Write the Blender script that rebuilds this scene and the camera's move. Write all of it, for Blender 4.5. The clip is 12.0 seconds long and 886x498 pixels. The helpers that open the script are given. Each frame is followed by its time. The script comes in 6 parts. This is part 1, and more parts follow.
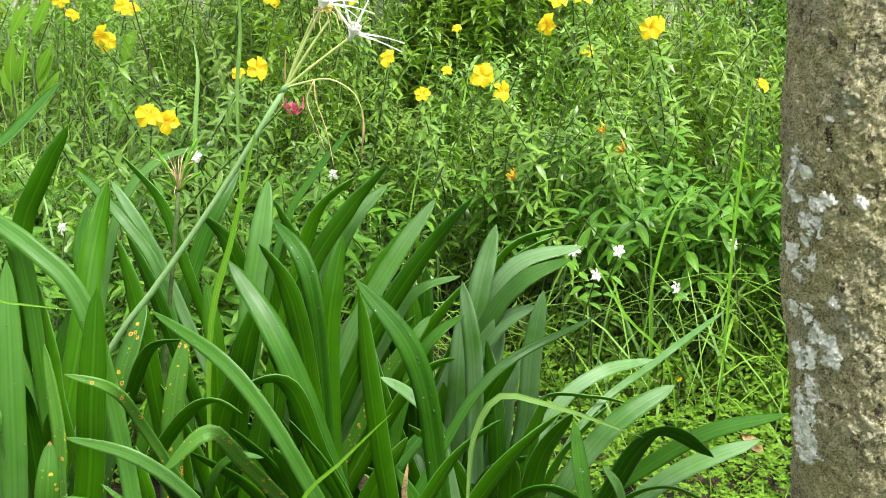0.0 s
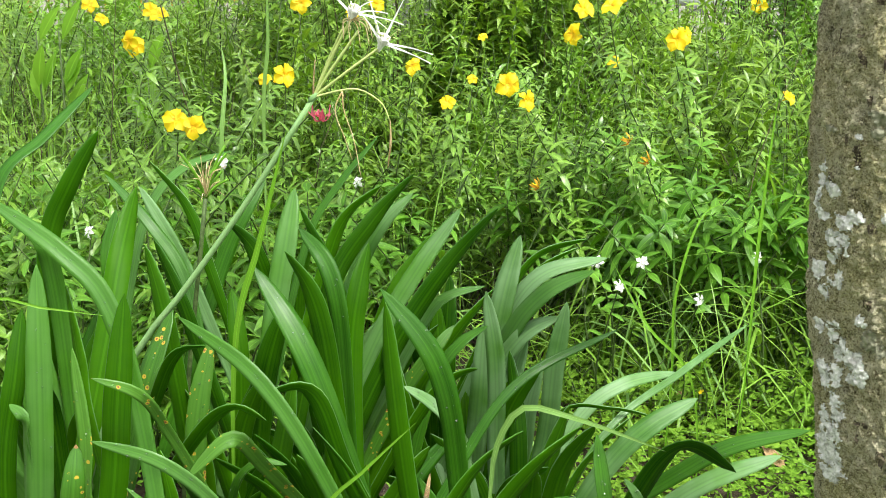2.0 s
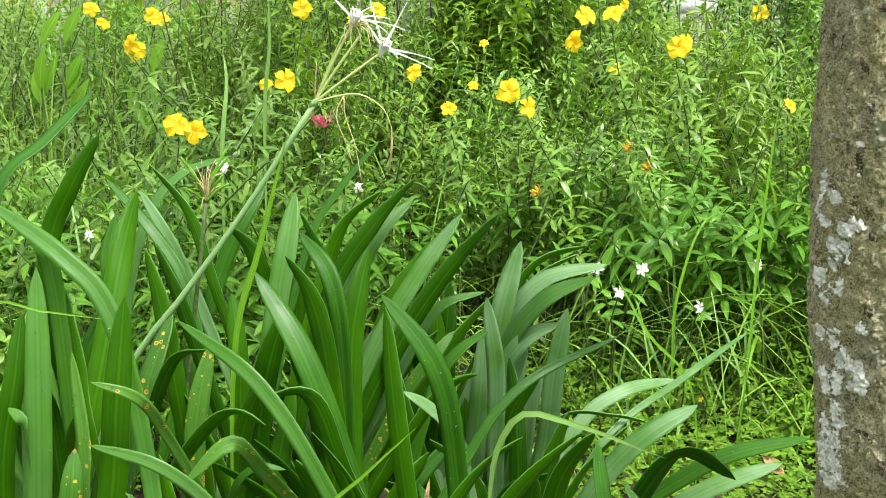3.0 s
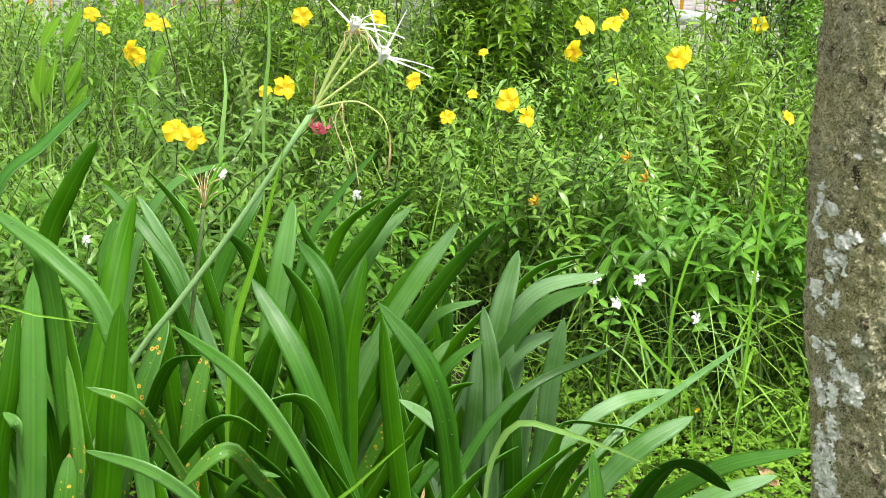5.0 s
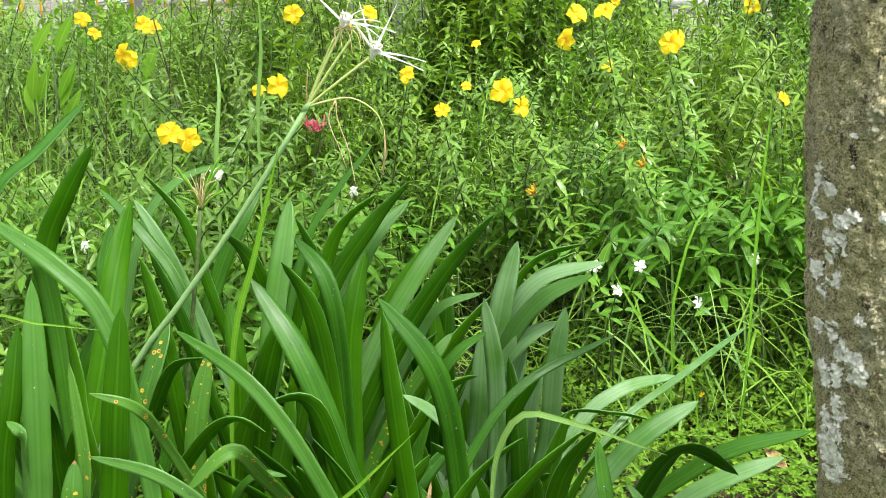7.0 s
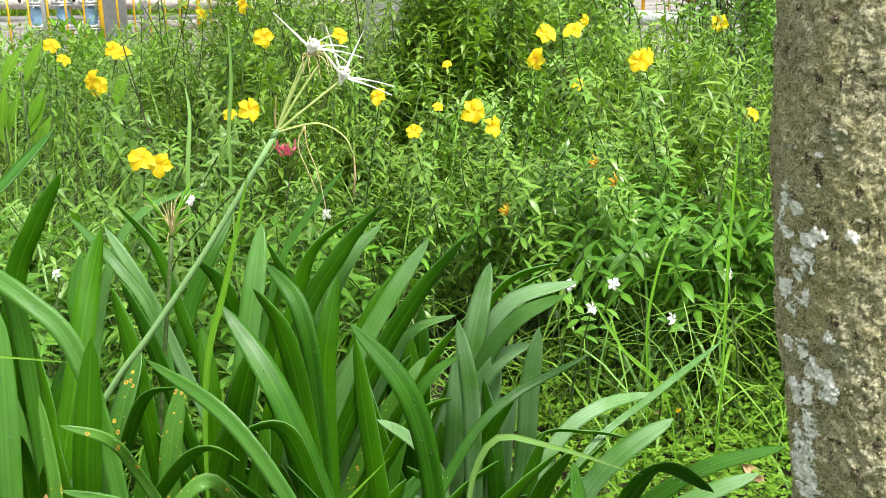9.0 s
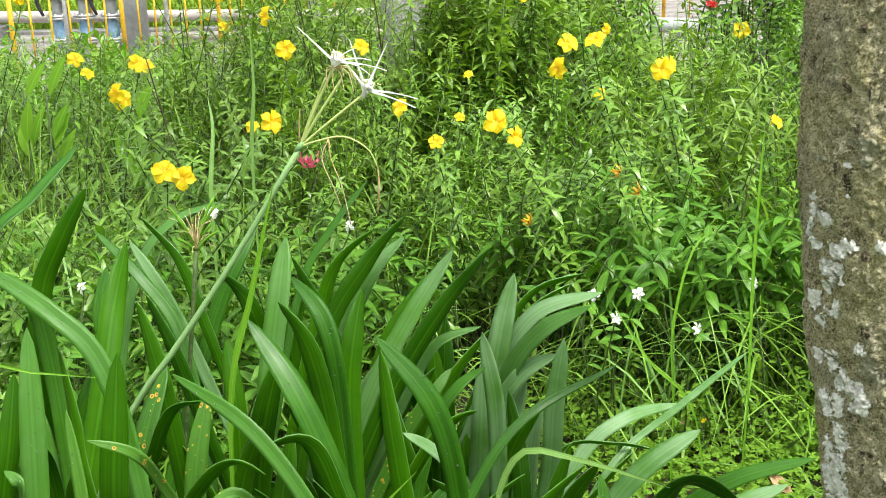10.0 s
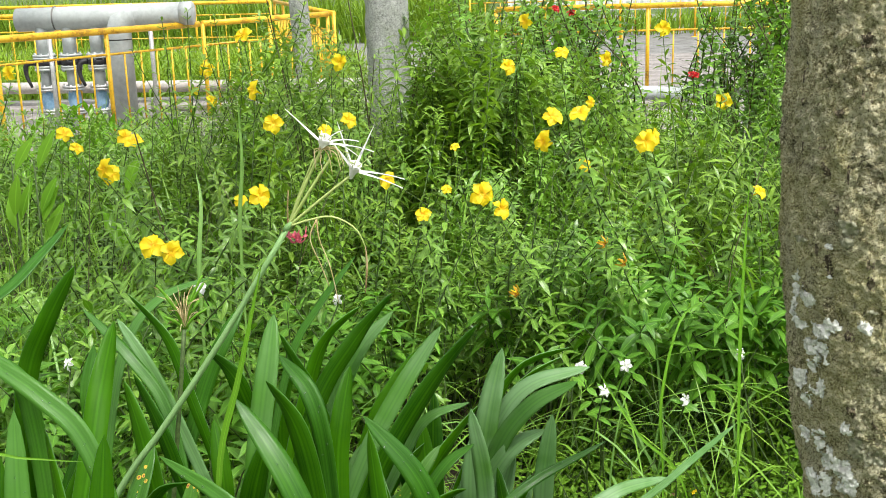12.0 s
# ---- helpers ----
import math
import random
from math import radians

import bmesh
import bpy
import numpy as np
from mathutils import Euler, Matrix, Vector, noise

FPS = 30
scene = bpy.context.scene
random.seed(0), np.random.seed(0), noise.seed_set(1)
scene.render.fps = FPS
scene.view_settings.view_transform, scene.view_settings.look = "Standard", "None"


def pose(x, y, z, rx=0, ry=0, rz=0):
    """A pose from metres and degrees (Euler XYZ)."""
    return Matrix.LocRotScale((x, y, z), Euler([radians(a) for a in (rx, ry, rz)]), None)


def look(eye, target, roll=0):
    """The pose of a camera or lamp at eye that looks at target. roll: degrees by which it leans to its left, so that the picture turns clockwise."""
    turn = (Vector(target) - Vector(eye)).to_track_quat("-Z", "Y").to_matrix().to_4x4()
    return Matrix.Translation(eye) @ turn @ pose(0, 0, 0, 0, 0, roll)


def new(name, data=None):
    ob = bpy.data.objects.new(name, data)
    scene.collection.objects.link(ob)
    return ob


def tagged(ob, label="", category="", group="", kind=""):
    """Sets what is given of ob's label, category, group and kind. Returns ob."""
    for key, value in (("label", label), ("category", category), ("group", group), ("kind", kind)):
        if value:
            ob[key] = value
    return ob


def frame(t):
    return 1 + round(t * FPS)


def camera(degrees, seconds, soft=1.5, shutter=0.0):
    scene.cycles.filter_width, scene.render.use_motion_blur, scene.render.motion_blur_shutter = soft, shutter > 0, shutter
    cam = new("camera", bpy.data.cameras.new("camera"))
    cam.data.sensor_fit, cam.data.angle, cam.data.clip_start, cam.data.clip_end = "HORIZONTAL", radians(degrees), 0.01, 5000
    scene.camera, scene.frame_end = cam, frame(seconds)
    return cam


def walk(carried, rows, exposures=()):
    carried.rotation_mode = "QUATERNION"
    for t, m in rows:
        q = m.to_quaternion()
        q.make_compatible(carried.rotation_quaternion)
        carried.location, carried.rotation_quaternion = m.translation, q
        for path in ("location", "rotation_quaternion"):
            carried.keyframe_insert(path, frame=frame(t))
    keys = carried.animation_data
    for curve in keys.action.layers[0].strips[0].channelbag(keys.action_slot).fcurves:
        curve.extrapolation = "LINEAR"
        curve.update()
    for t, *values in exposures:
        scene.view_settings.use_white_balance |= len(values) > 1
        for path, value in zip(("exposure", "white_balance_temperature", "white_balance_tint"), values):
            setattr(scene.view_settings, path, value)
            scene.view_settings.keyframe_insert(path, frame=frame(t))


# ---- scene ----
cam = camera(42.9, 12.0, 0.9)
PATH = [
    (0, (0.112, 0.35, 1.415), (0.068, 2.237, 0.756), 0.5),
    (0.5, (0.113, 0.35, 1.415), (0.055, 2.233, 0.743), 0.7),
    (1, (0.114, 0.349, 1.419), (0.054, 2.229, 0.738), 0.5),
    (1.5, (0.108, 0.349, 1.422), (0.033, 2.234, 0.76), 0.6),
    (2, (0.106, 0.346, 1.423), (0.025, 2.236, 0.773), 1.0),
    (2.5, (0.104, 0.347, 1.422), (0.023, 2.239, 0.779), 1.1),
    (3, (0.105, 0.347, 1.421), (0.024, 2.241, 0.782), 1.3),
    (5, (0.106, 0.347, 1.421), (0.028, 2.246, 0.796), 1.9),
    (5.5, (0.11, 0.351, 1.418), (0.036, 2.245, 0.779), 1.9),
    (6, (0.108, 0.352, 1.42), (0.03, 2.244, 0.777), 1.2),
    (6.5, (0.104, 0.35, 1.42), (0.022, 2.243, 0.779), 0.6),
    (7, (0.108, 0.351, 1.421), (0.03, 2.245, 0.784), -0.1),
    (9, (0.115, 0.354, 1.428), (0.078, 2.259, 0.821), -0.8),
    (9.5, (0.109, 0.354, 1.431), (0.058, 2.261, 0.829), -0.7),
    (10, (0.11, 0.359, 1.432), (0.036, 2.268, 0.84), -1.5),
    (10.5, (0.104, 0.353, 1.436), (0.028, 2.273, 0.878), -1.4),
    (11, (0.1, 0.351, 1.442), (0.019, 2.278, 0.909), -1.3),
    (11.5, (0.107, 0.349, 1.447), (0.04, 2.282, 0.94), -0.9),
    (12, (0.111, 0.354, 1.452), (0.061, 2.295, 0.971), -1.7),
]
walk(cam, [(t, look(eye, target, roll)) for t, eye, target, roll in PATH], [(0.0, 1.5), (7.0, 1.5), (11.0, 1.35), (12.0, 1.22)])

# ---- light: bright overcast day ----
world = bpy.data.worlds.new("overcast_sky")
scene.world = world
world.use_nodes = True
wn, wl = world.node_tree.nodes, world.node_tree.links
sky = wn.new("ShaderNodeTexSky")
sky.sky_type, sky.sun_disc = "NISHITA", False
sky.sun_elevation, sky.sun_rotation = radians(65.0), radians(143.0)
sky.air_density, sky.dust_density, sky.ozone_density = 1.2, 4.0, 1.0
pale = wn.new("ShaderNodeHueSaturation")
pale.inputs["Saturation"].default_value = 0.08
wl.new(sky.outputs["Color"], pale.inputs["Color"])
wl.new(pale.outputs["Color"], wn["Background"].inputs["Color"])
wn["Background"].inputs["Strength"].default_value = 0.1
sun = new("sun", bpy.data.lights.new("sun", "SUN"))
sun.data.energy, sun.data.angle, sun.data.color = 1.6, radians(12), (1.0, 0.97, 0.9)
sun.matrix_world = look((2.6, -3.4, 9.3), (0, 0, 0))


# ---- materials ----
def shader(name):
    m = bpy.data.materials.new(name)
    m.use_nodes = True
    nt = m.node_tree
    return m, nt, nt.nodes["Principled BSDF"], nt.nodes["Material Output"]


def add(nt, kind, ins=None):
    n = nt.nodes.new(kind)
    for k, v in (ins or {}).items():
        if isinstance(v, bpy.types.NodeSocket):
            nt.links.new(v, n.inputs[k])
        else:
            n.inputs[k].default_value = v
    return n


def rgba(c):
    return (*c, 1.0)


def ramp(nt, fac, stops):
    r = add(nt, "ShaderNodeValToRGB", {"Fac": fac})
    els = r.color_ramp.elements
    while len(els) < len(stops):
        els.new(0.5)
    for e, (p, c) in zip(els, stops):
        e.position, e.color = p, rgba(c)
    return r.outputs["Color"]


def mix(nt, fac, a, b, mode="MIX"):
    n = add(nt, "ShaderNodeMix")
    n.data_type, n.blend_type = "RGBA", mode
    for sock, v in ((n.inputs[0], fac), (n.inputs[6], a), (n.inputs[7], b)):
        if isinstance(v, bpy.types.NodeSocket):
            nt.links.new(v, sock)
        else:
            sock.default_value = v if isinstance(v, float) else rgba(v)
    return n.outputs[2]


def maths(nt, op, a, b=0.0):
    n = add(nt, "ShaderNodeMath", {0: a, 1: b})
    n.operation = op
    return n.outputs[0]


def noise_at(nt, vec, scale, detail=4.0, rough=0.55):
    return add(nt, "ShaderNodeTexNoise", {"Vector": vec, "Scale": scale, "Detail": detail, "Roughness": rough}).outputs["Fac"]


def ramp_fac(nt, v, lo, hi):
    return add(nt, "ShaderNodeMapRange", {"Value": v, "From Min": lo, "From Max": hi}).outputs["Result"]


def leaf_material(name, dark, light, rough=0.42, through_light=0.3, glow=(1.25, 1.2, 0.6), island=True, spots=0.0, rib=0.35, spec=0.3, wax_sheen=0.0):
    """A living leaf: midrib, fine lengthwise veins, leaf-to-leaf colour, light passing through the blade."""
    m, nt, p, out = shader(name)
    uv = add(nt, "ShaderNodeUVMap").outputs["UV"]
    xyz = add(nt, "ShaderNodeSeparateXYZ", {"Vector": uv})
    geo = add(nt, "ShaderNodeNewGeometry")
    rnd = geo.outputs["Random Per Island"] if island else add(nt, "ShaderNodeObjectInfo").outputs["Random"]
    pos = add(nt, "ShaderNodeTexCoord").outputs["Object"]
    blotch = noise_at(nt, pos, 14.0, 3.0)
    whole = add(nt, "ShaderNodeObjectInfo").outputs["Random"]
    f = maths(nt, "ADD", maths(nt, "ADD", maths(nt, "MULTIPLY", rnd, 0.42), maths(nt, "MULTIPLY", whole, 0.3)), maths(nt, "MULTIPLY", ramp_fac(nt, blotch, 0.3, 0.7), 0.28))
    col = ramp(nt, f, [(0.12, dark), (0.88, light)])
    vein_uv = add(nt, "ShaderNodeMapping", {"Vector": uv, "Scale": (42.0 if island else 30.0, 2.2, 1.0)}).outputs["Vector"]
    veins = noise_at(nt, vein_uv, 1.0, 2.0)
    col = mix(nt, maths(nt, "MULTIPLY", veins if island else ramp_fac(nt, veins, 0.35, 0.68), 0.35 if island else 0.45), col, light)
    across = maths(nt, "ABSOLUTE", maths(nt, "SUBTRACT", xyz.outputs["X"], 0.5))
    mid = maths(nt, "LESS_THAN", across, 0.045)
    # pale tone for the leaf's bloom, with the sky's sheen mixed into the colour
    if wax_sheen:
        dull = maths(nt, "MULTIPLY", ramp_fac(nt, whole, 0.3, 0.85) if wax_sheen < 0.9 else ramp_fac(nt, whole, -0.6, 0.5), ramp_fac(nt, noise_at(nt, pos, 9.0, 3.0), 0.3, 0.55))
        col = mix(nt, maths(nt, "MULTIPLY", dull, wax_sheen), col, (0.2, 0.38, 0.15))
    if not island:
        groove = ramp_fac(nt, maths(nt, "ABSOLUTE", maths(nt, "SUBTRACT", across, 0.1)), 0.07, 0.0)
        col = mix(nt, maths(nt, "MULTIPLY", groove, 0.2), col, tuple(c * 0.7 for c in dark))
    col = mix(nt, maths(nt, "MULTIPLY", mid, rib), col, tuple(min(1.0, c * 1.7 + 0.01) for c in light))
    if spots:
        v = add(nt, "ShaderNodeTexVoronoi", {"Vector": pos, "Scale": 125.0, "Randomness": 1.0})
        gate = maths(nt, "GREATER_THAN", add(nt, "ShaderNodeSeparateColor", {"Color": v.outputs["Color"]}).outputs[0], 1.0 - spots)
        near_tip = maths(nt, "GREATER_THAN", maths(nt, "ADD", xyz.outputs["Y"], maths(nt, "MULTIPLY", blotch, 0.5)), 0.62)
        gate = maths(nt, "MULTIPLY", gate, near_tip)
        own = add(nt, "ShaderNodeSeparateColor", {"Color": v.outputs["Color"]}).outputs[1]
        ragged = maths(nt, "ADD", v.outputs["Distance"], maths(nt, "MULTIPLY", maths(nt, "SUBTRACT", noise_at(nt, pos, 420.0), 0.5), 0.35))
        reach = maths(nt, "ADD", maths(nt, "MULTIPLY", maths(nt, "MULTIPLY", own, own), 0.42), 0.1)
        halo = maths(nt, "MULTIPLY", maths(nt, "LESS_THAN", ragged, reach), gate)
        core = maths(nt, "MULTIPLY", maths(nt, "LESS_THAN", ragged, maths(nt, "MULTIPLY", reach, 0.5)), gate)
        col = mix(nt, halo, col, (0.62, 0.45, 0.05))
        col = mix(nt, core, col, (0.32, 0.12, 0.05))
        tip = maths(nt, "GREATER_THAN", maths(nt, "ADD", xyz.outputs["Y"], maths(nt, "MULTIPLY", noise_at(nt, pos, 60.0), 0.12)), 1.06)
        col = mix(nt, tip, col, (0.36, 0.2, 0.07))
    nt.links.new(col, p.inputs["Base Color"])
    p.inputs["Roughness"].default_value = rough
    if not island:
        wet = ramp_fac(nt, noise_at(nt, pos, 22.0, 4.0), 0.35, 0.65)
        nt.links.new(maths(nt, "ADD", maths(nt, "MULTIPLY", wet, 0.2), rough - 0.1), p.inputs["Roughness"])
    p.inputs["Specular IOR Level"].default_value = spec
    bump = add(nt, "ShaderNodeBump", {"Height": veins, "Strength": 0.3, "Distance": 0.00015 if island else 0.0005})
    nt.links.new(bump.outputs["Normal"], p.inputs["Normal"])
    tr = add(nt, "ShaderNodeBsdfTranslucent", {"Color": mix(nt, 1.0, col, glow, "MULTIPLY")})
    sh = add(nt, "ShaderNodeMixShader", {0: through_light, 1: p.outputs[0], 2: tr.outputs[0]})
    nt.links.new(sh.outputs[0], out.inputs["Surface"])
    return m


def rough_material(name, stops, scale, rough=0.85, bump=0.3, fine=8.0, stretch=(1, 1, 1), metal=0.0, spec=0.4, dist=0.01):
    """A mineral, bark or painted surface with stains at one scale and grain at another."""
    m, nt, p, out = shader(name)
    pos = add(nt, "ShaderNodeTexCoord").outputs["Object"]
    pos = add(nt, "ShaderNodeMapping", {"Vector": pos, "Scale": stretch}).outputs["Vector"]
    a, b = noise_at(nt, pos, scale, 5.0), noise_at(nt, pos, scale * fine, 4.0, 0.65)
    f = maths(nt, "ADD", maths(nt, "MULTIPLY", a, 0.62), maths(nt, "MULTIPLY", b, 0.38))
    f = ramp_fac(nt, f, 0.33, 0.67)
    nt.links.new(ramp(nt, f, stops), p.inputs["Base Color"])
    p.inputs["Roughness"].default_value, p.inputs["Metallic"].default_value = rough, metal
    p.inputs["Specular IOR Level"].default_value = spec
    n = add(nt, "ShaderNodeBump", {"Height": b, "Strength": bump, "Distance": dist})
    nt.links.new(n.outputs["Normal"], p.inputs["Normal"])
    return m


def petal_material(name, base, throat, soft=0.35):
    """A petal whose colour deepens towards the throat (v runs from throat to rim)."""
    m, nt, p, out = shader(name)
    v = add(nt, "ShaderNodeSeparateXYZ", {"Vector": add(nt, "ShaderNodeUVMap").outputs["UV"]}).outputs["Y"]
    pos = add(nt, "ShaderNodeTexCoord").outputs["Object"]
    f = maths(nt, "ADD", v, maths(nt, "MULTIPLY", maths(nt, "SUBTRACT", noise_at(nt, pos, 120.0), 0.5), 0.3))
    col = ramp(nt, f, [(0.05, throat), (0.4, base)])
    nt.links.new(col, p.inputs["Base Color"])
    p.inputs["Roughness"].default_value = 0.55
    tr = add(nt, "ShaderNodeBsdfTranslucent", {"Color": col})
    sh = add(nt, "ShaderNodeMixShader", {0: soft, 1: p.outputs[0], 2: tr.outputs[0]})
    nt.links.new(sh.outputs[0], out.inputs["Surface"])
    return m


M_LILY = leaf_material("lily_leaf_waxy_upper_side", (0.019, 0.112, 0.002), (0.08, 0.255, 0.012), 0.44, 0.25, (1.3, 1.35, 0.2), island=False, rib=0.12, spec=0.42, wax_sheen=0.4)
# paler copy of the leaf above: its bloom plus sky sheen put into the colour
M_LILY_WAX_SHEEN = leaf_material("lily_leaf_chalky_bloom", (0.04, 0.16, 0.012), (0.12, 0.31, 0.04), 0.44, 0.25, (1.3, 1.35, 0.4), island=False, rib=0.12, spec=0.5, wax_sheen=1.0)
M_LILY_UNDER = leaf_material("lily_leaf_green_underside", (0.014, 0.095, 0.001), (0.075, 0.25, 0.002), 0.45, 0.5, (2.0, 1.75, 0.12), island=False, rib=0.22, spec=0.22)
M_LILY_SPOT = leaf_material("lily_leaf_rusty", (0.035, 0.145, 0.006), (0.105, 0.28, 0.03), 0.4, 0.22, island=False, spots=0.45, rib=0.12, spec=0.55)
M_TUBE = leaf_material("flower_tube", (0.46, 0.6, 0.16), (0.6, 0.7, 0.27), 0.5, 0.15, island=False, rib=0.0)
M_SCAPE = leaf_material("lily_stalk", (0.2, 0.4, 0.13), (0.3, 0.5, 0.2), 0.5, 0.1, island=False, rib=0.0)
M_ALLA = leaf_material("allamanda_leaf", (0.052, 0.14, 0.01), (0.285, 0.46, 0.055), 0.4, 0.28, (1.25, 1.3, 0.45), spec=0.6)
M_SMALL = leaf_material("small_grey_green_leaf", (0.052, 0.15, 0.014), (0.24, 0.44, 0.052), 0.38, 0.25, (1.2, 1.25, 0.5), spec=0.7)
M_BROAD = leaf_material("broad_leaf", (0.035, 0.13, 0.01), (0.16, 0.37, 0.035), 0.42, 0.3, (1.4, 1.3, 0.35), spec=0.35)
M_DARKLEAF = leaf_material("shrub_leaf", (0.06, 0.17, 0.02), (0.22, 0.43, 0.05), 0.35, 0.3, spec=0.5)
M_COVER = leaf_material("ground_cover_leaf", (0.03, 0.11, 0.005), (0.21, 0.385, 0.035), 0.6, 0.25, spec=0.15)
M_GRASS = leaf_material("grass_blade", (0.085, 0.25, 0.014), (0.28, 0.49, 0.065), 0.38, 0.36, spec=0.5)
M_GRASS_FAR = leaf_material("far_grass_blade", (0.09, 0.19, 0.012), (0.27, 0.42, 0.04), 0.55, 0.3, spec=0.2)
M_GRASS_PALE = leaf_material("pale_grass_blade", (0.15, 0.33, 0.06), (0.26, 0.46, 0.13), 0.42, 0.3, island=False)
M_LIME = leaf_material("lime_blade", (0.13, 0.34, 0.015), (0.19, 0.43, 0.035), 0.45, 0.35, island=False)
M_PADDLE = leaf_material("paddle_leaf", (0.12, 0.32, 0.015), (0.22, 0.45, 0.035), 0.55, 0.35, spec=0.2)
M_CROWN = leaf_material("tree_leaf", (0.03, 0.09, 0.02), (0.09, 0.2, 0.04), 0.45, 0.3)
M_YELLOW = petal_material("yellow_petal", (0.97, 0.75, 0.01), (0.93, 0.6, 0.008))
M_WILT = petal_material("wilted_petal", (0.75, 0.42, 0.03), (0.4, 0.14, 0.03))
M_WHITE = petal_material("white_petal", (0.97, 0.97, 0.95), (0.9, 0.92, 0.8), 0.3)
M_RED = petal_material("red_petal", (0.75, 0.03, 0.03), (0.45, 0.01, 0.02))
M_PINK = petal_material("pink_petal", (0.88, 0.2, 0.3), (0.75, 0.14, 0.22))
M_STEM = rough_material("green_stem", [(0.3, (0.05, 0.09, 0.02)), (0.7, (0.11, 0.17, 0.05))], 20.0, 0.6, 0.1)
M_WOODY = rough_material("woody_stem", [(0.3, (0.06, 0.05, 0.025)), (0.7, (0.15, 0.13, 0.07))], 30.0, 0.8, 0.3)
M_DRY = rough_material("dry_stalk", [(0.3, (0.3, 0.2, 0.09)), (0.7, (0.5, 0.38, 0.2))], 40.0, 0.8, 0.2)
M_SLAB = rough_material("paving_slab", [(0.1, (0.14, 0.125, 0.115)), (0.5, (0.26, 0.24, 0.225)), (0.9, (0.38, 0.355, 0.335))], 3.0, 0.7, 0.25)
M_KERB = rough_material("kerb_concrete", [(0.1, (0.1, 0.1, 0.095)), (0.9, (0.27, 0.27, 0.26))], 4.0, 0.8, 0.3)
M_RAIL = rough_material("yellow_paint", [(0.28, (0.52, 0.27, 0.02)), (0.42, (0.78, 0.45, 0.02)), (0.8, (0.86, 0.55, 0.04))], 6.0, 0.4, 0.1)
M_PIPE = rough_material("grey_pipe_paint", [(0.1, (0.34, 0.37, 0.365)), (0.5, (0.43, 0.465, 0.46)), (0.9, (0.5, 0.54, 0.53))], 3.0, 0.4, 0.08)
M_PALE_PIPE = rough_material("pale_pipe_paint", [(0.2, (0.36, 0.33, 0.3)), (0.8, (0.54, 0.51, 0.47))], 5.0, 0.5, 0.1)
M_VALVE = rough_material("black_valve_iron", [(0.3, (0.012, 0.012, 0.014)), (0.7, (0.05, 0.05, 0.055))], 12.0, 0.5, 0.2)
M_BLUE = rough_material("blue_valve_paint", [(0.25, (0.18, 0.36, 0.55)), (0.75, (0.32, 0.52, 0.72))], 8.0, 0.45, 0.1)
M_STEEL = rough_material("galvanised_post", [(0.3, (0.4, 0.41, 0.4)), (0.7, (0.6, 0.61, 0.6))], 12.0, 0.45, 0.1, metal=0.4)
M_WALL = rough_material("white_sheet_wall", [(0.2, (0.6, 0.62, 0.62)), (0.8, (0.78, 0.79, 0.79))], 1.5, 0.6, 0.1)
M_LICHEN = rough_material("lichen_crust", [(0.25, (0.5, 0.5, 0.45)), (0.5, (0.76, 0.77, 0.71)), (0.8, (0.88, 0.88, 0.83))], 90.0, 0.95, 0.5, 5.0, dist=0.002)
M_LICHEN_DULL = rough_material("dull_lichen_crust", [(0.3, (0.24, 0.24, 0.15)), (0.7, (0.36, 0.36, 0.26))], 90.0, 0.95, 0.5, 5.0, dist=0.002)
M_SCAR = rough_material("dark_split_bark", [(0.3, (0.05, 0.04, 0.025)), (0.55, (0.13, 0.105, 0.065)), (0.8, (0.26, 0.22, 0.14))], 120.0, 0.95, 0.6, 4.0, dist=0.003)
M_DROP, _nt, _p, _out = shader("rain_drop")
_p.inputs["Base Color"].default_value = (0.75, 0.9, 0.7, 1)
_p.inputs["Roughness"].default_value, _p.inputs["Transmission Weight"].default_value, _p.inputs["IOR"].default_value = 0.04, 0.9, 1.33
M_STRAW = rough_material("straw_thread", [(0.3, (0.5, 0.38, 0.17)), (0.7, (0.7, 0.58, 0.33))], 60.0, 0.8, 0.1)
M_DEADLEAF = rough_material("dead_leaf", [(0.3, (0.2, 0.12, 0.05)), (0.7, (0.42, 0.29, 0.14))], 40.0, 0.8, 0.3)



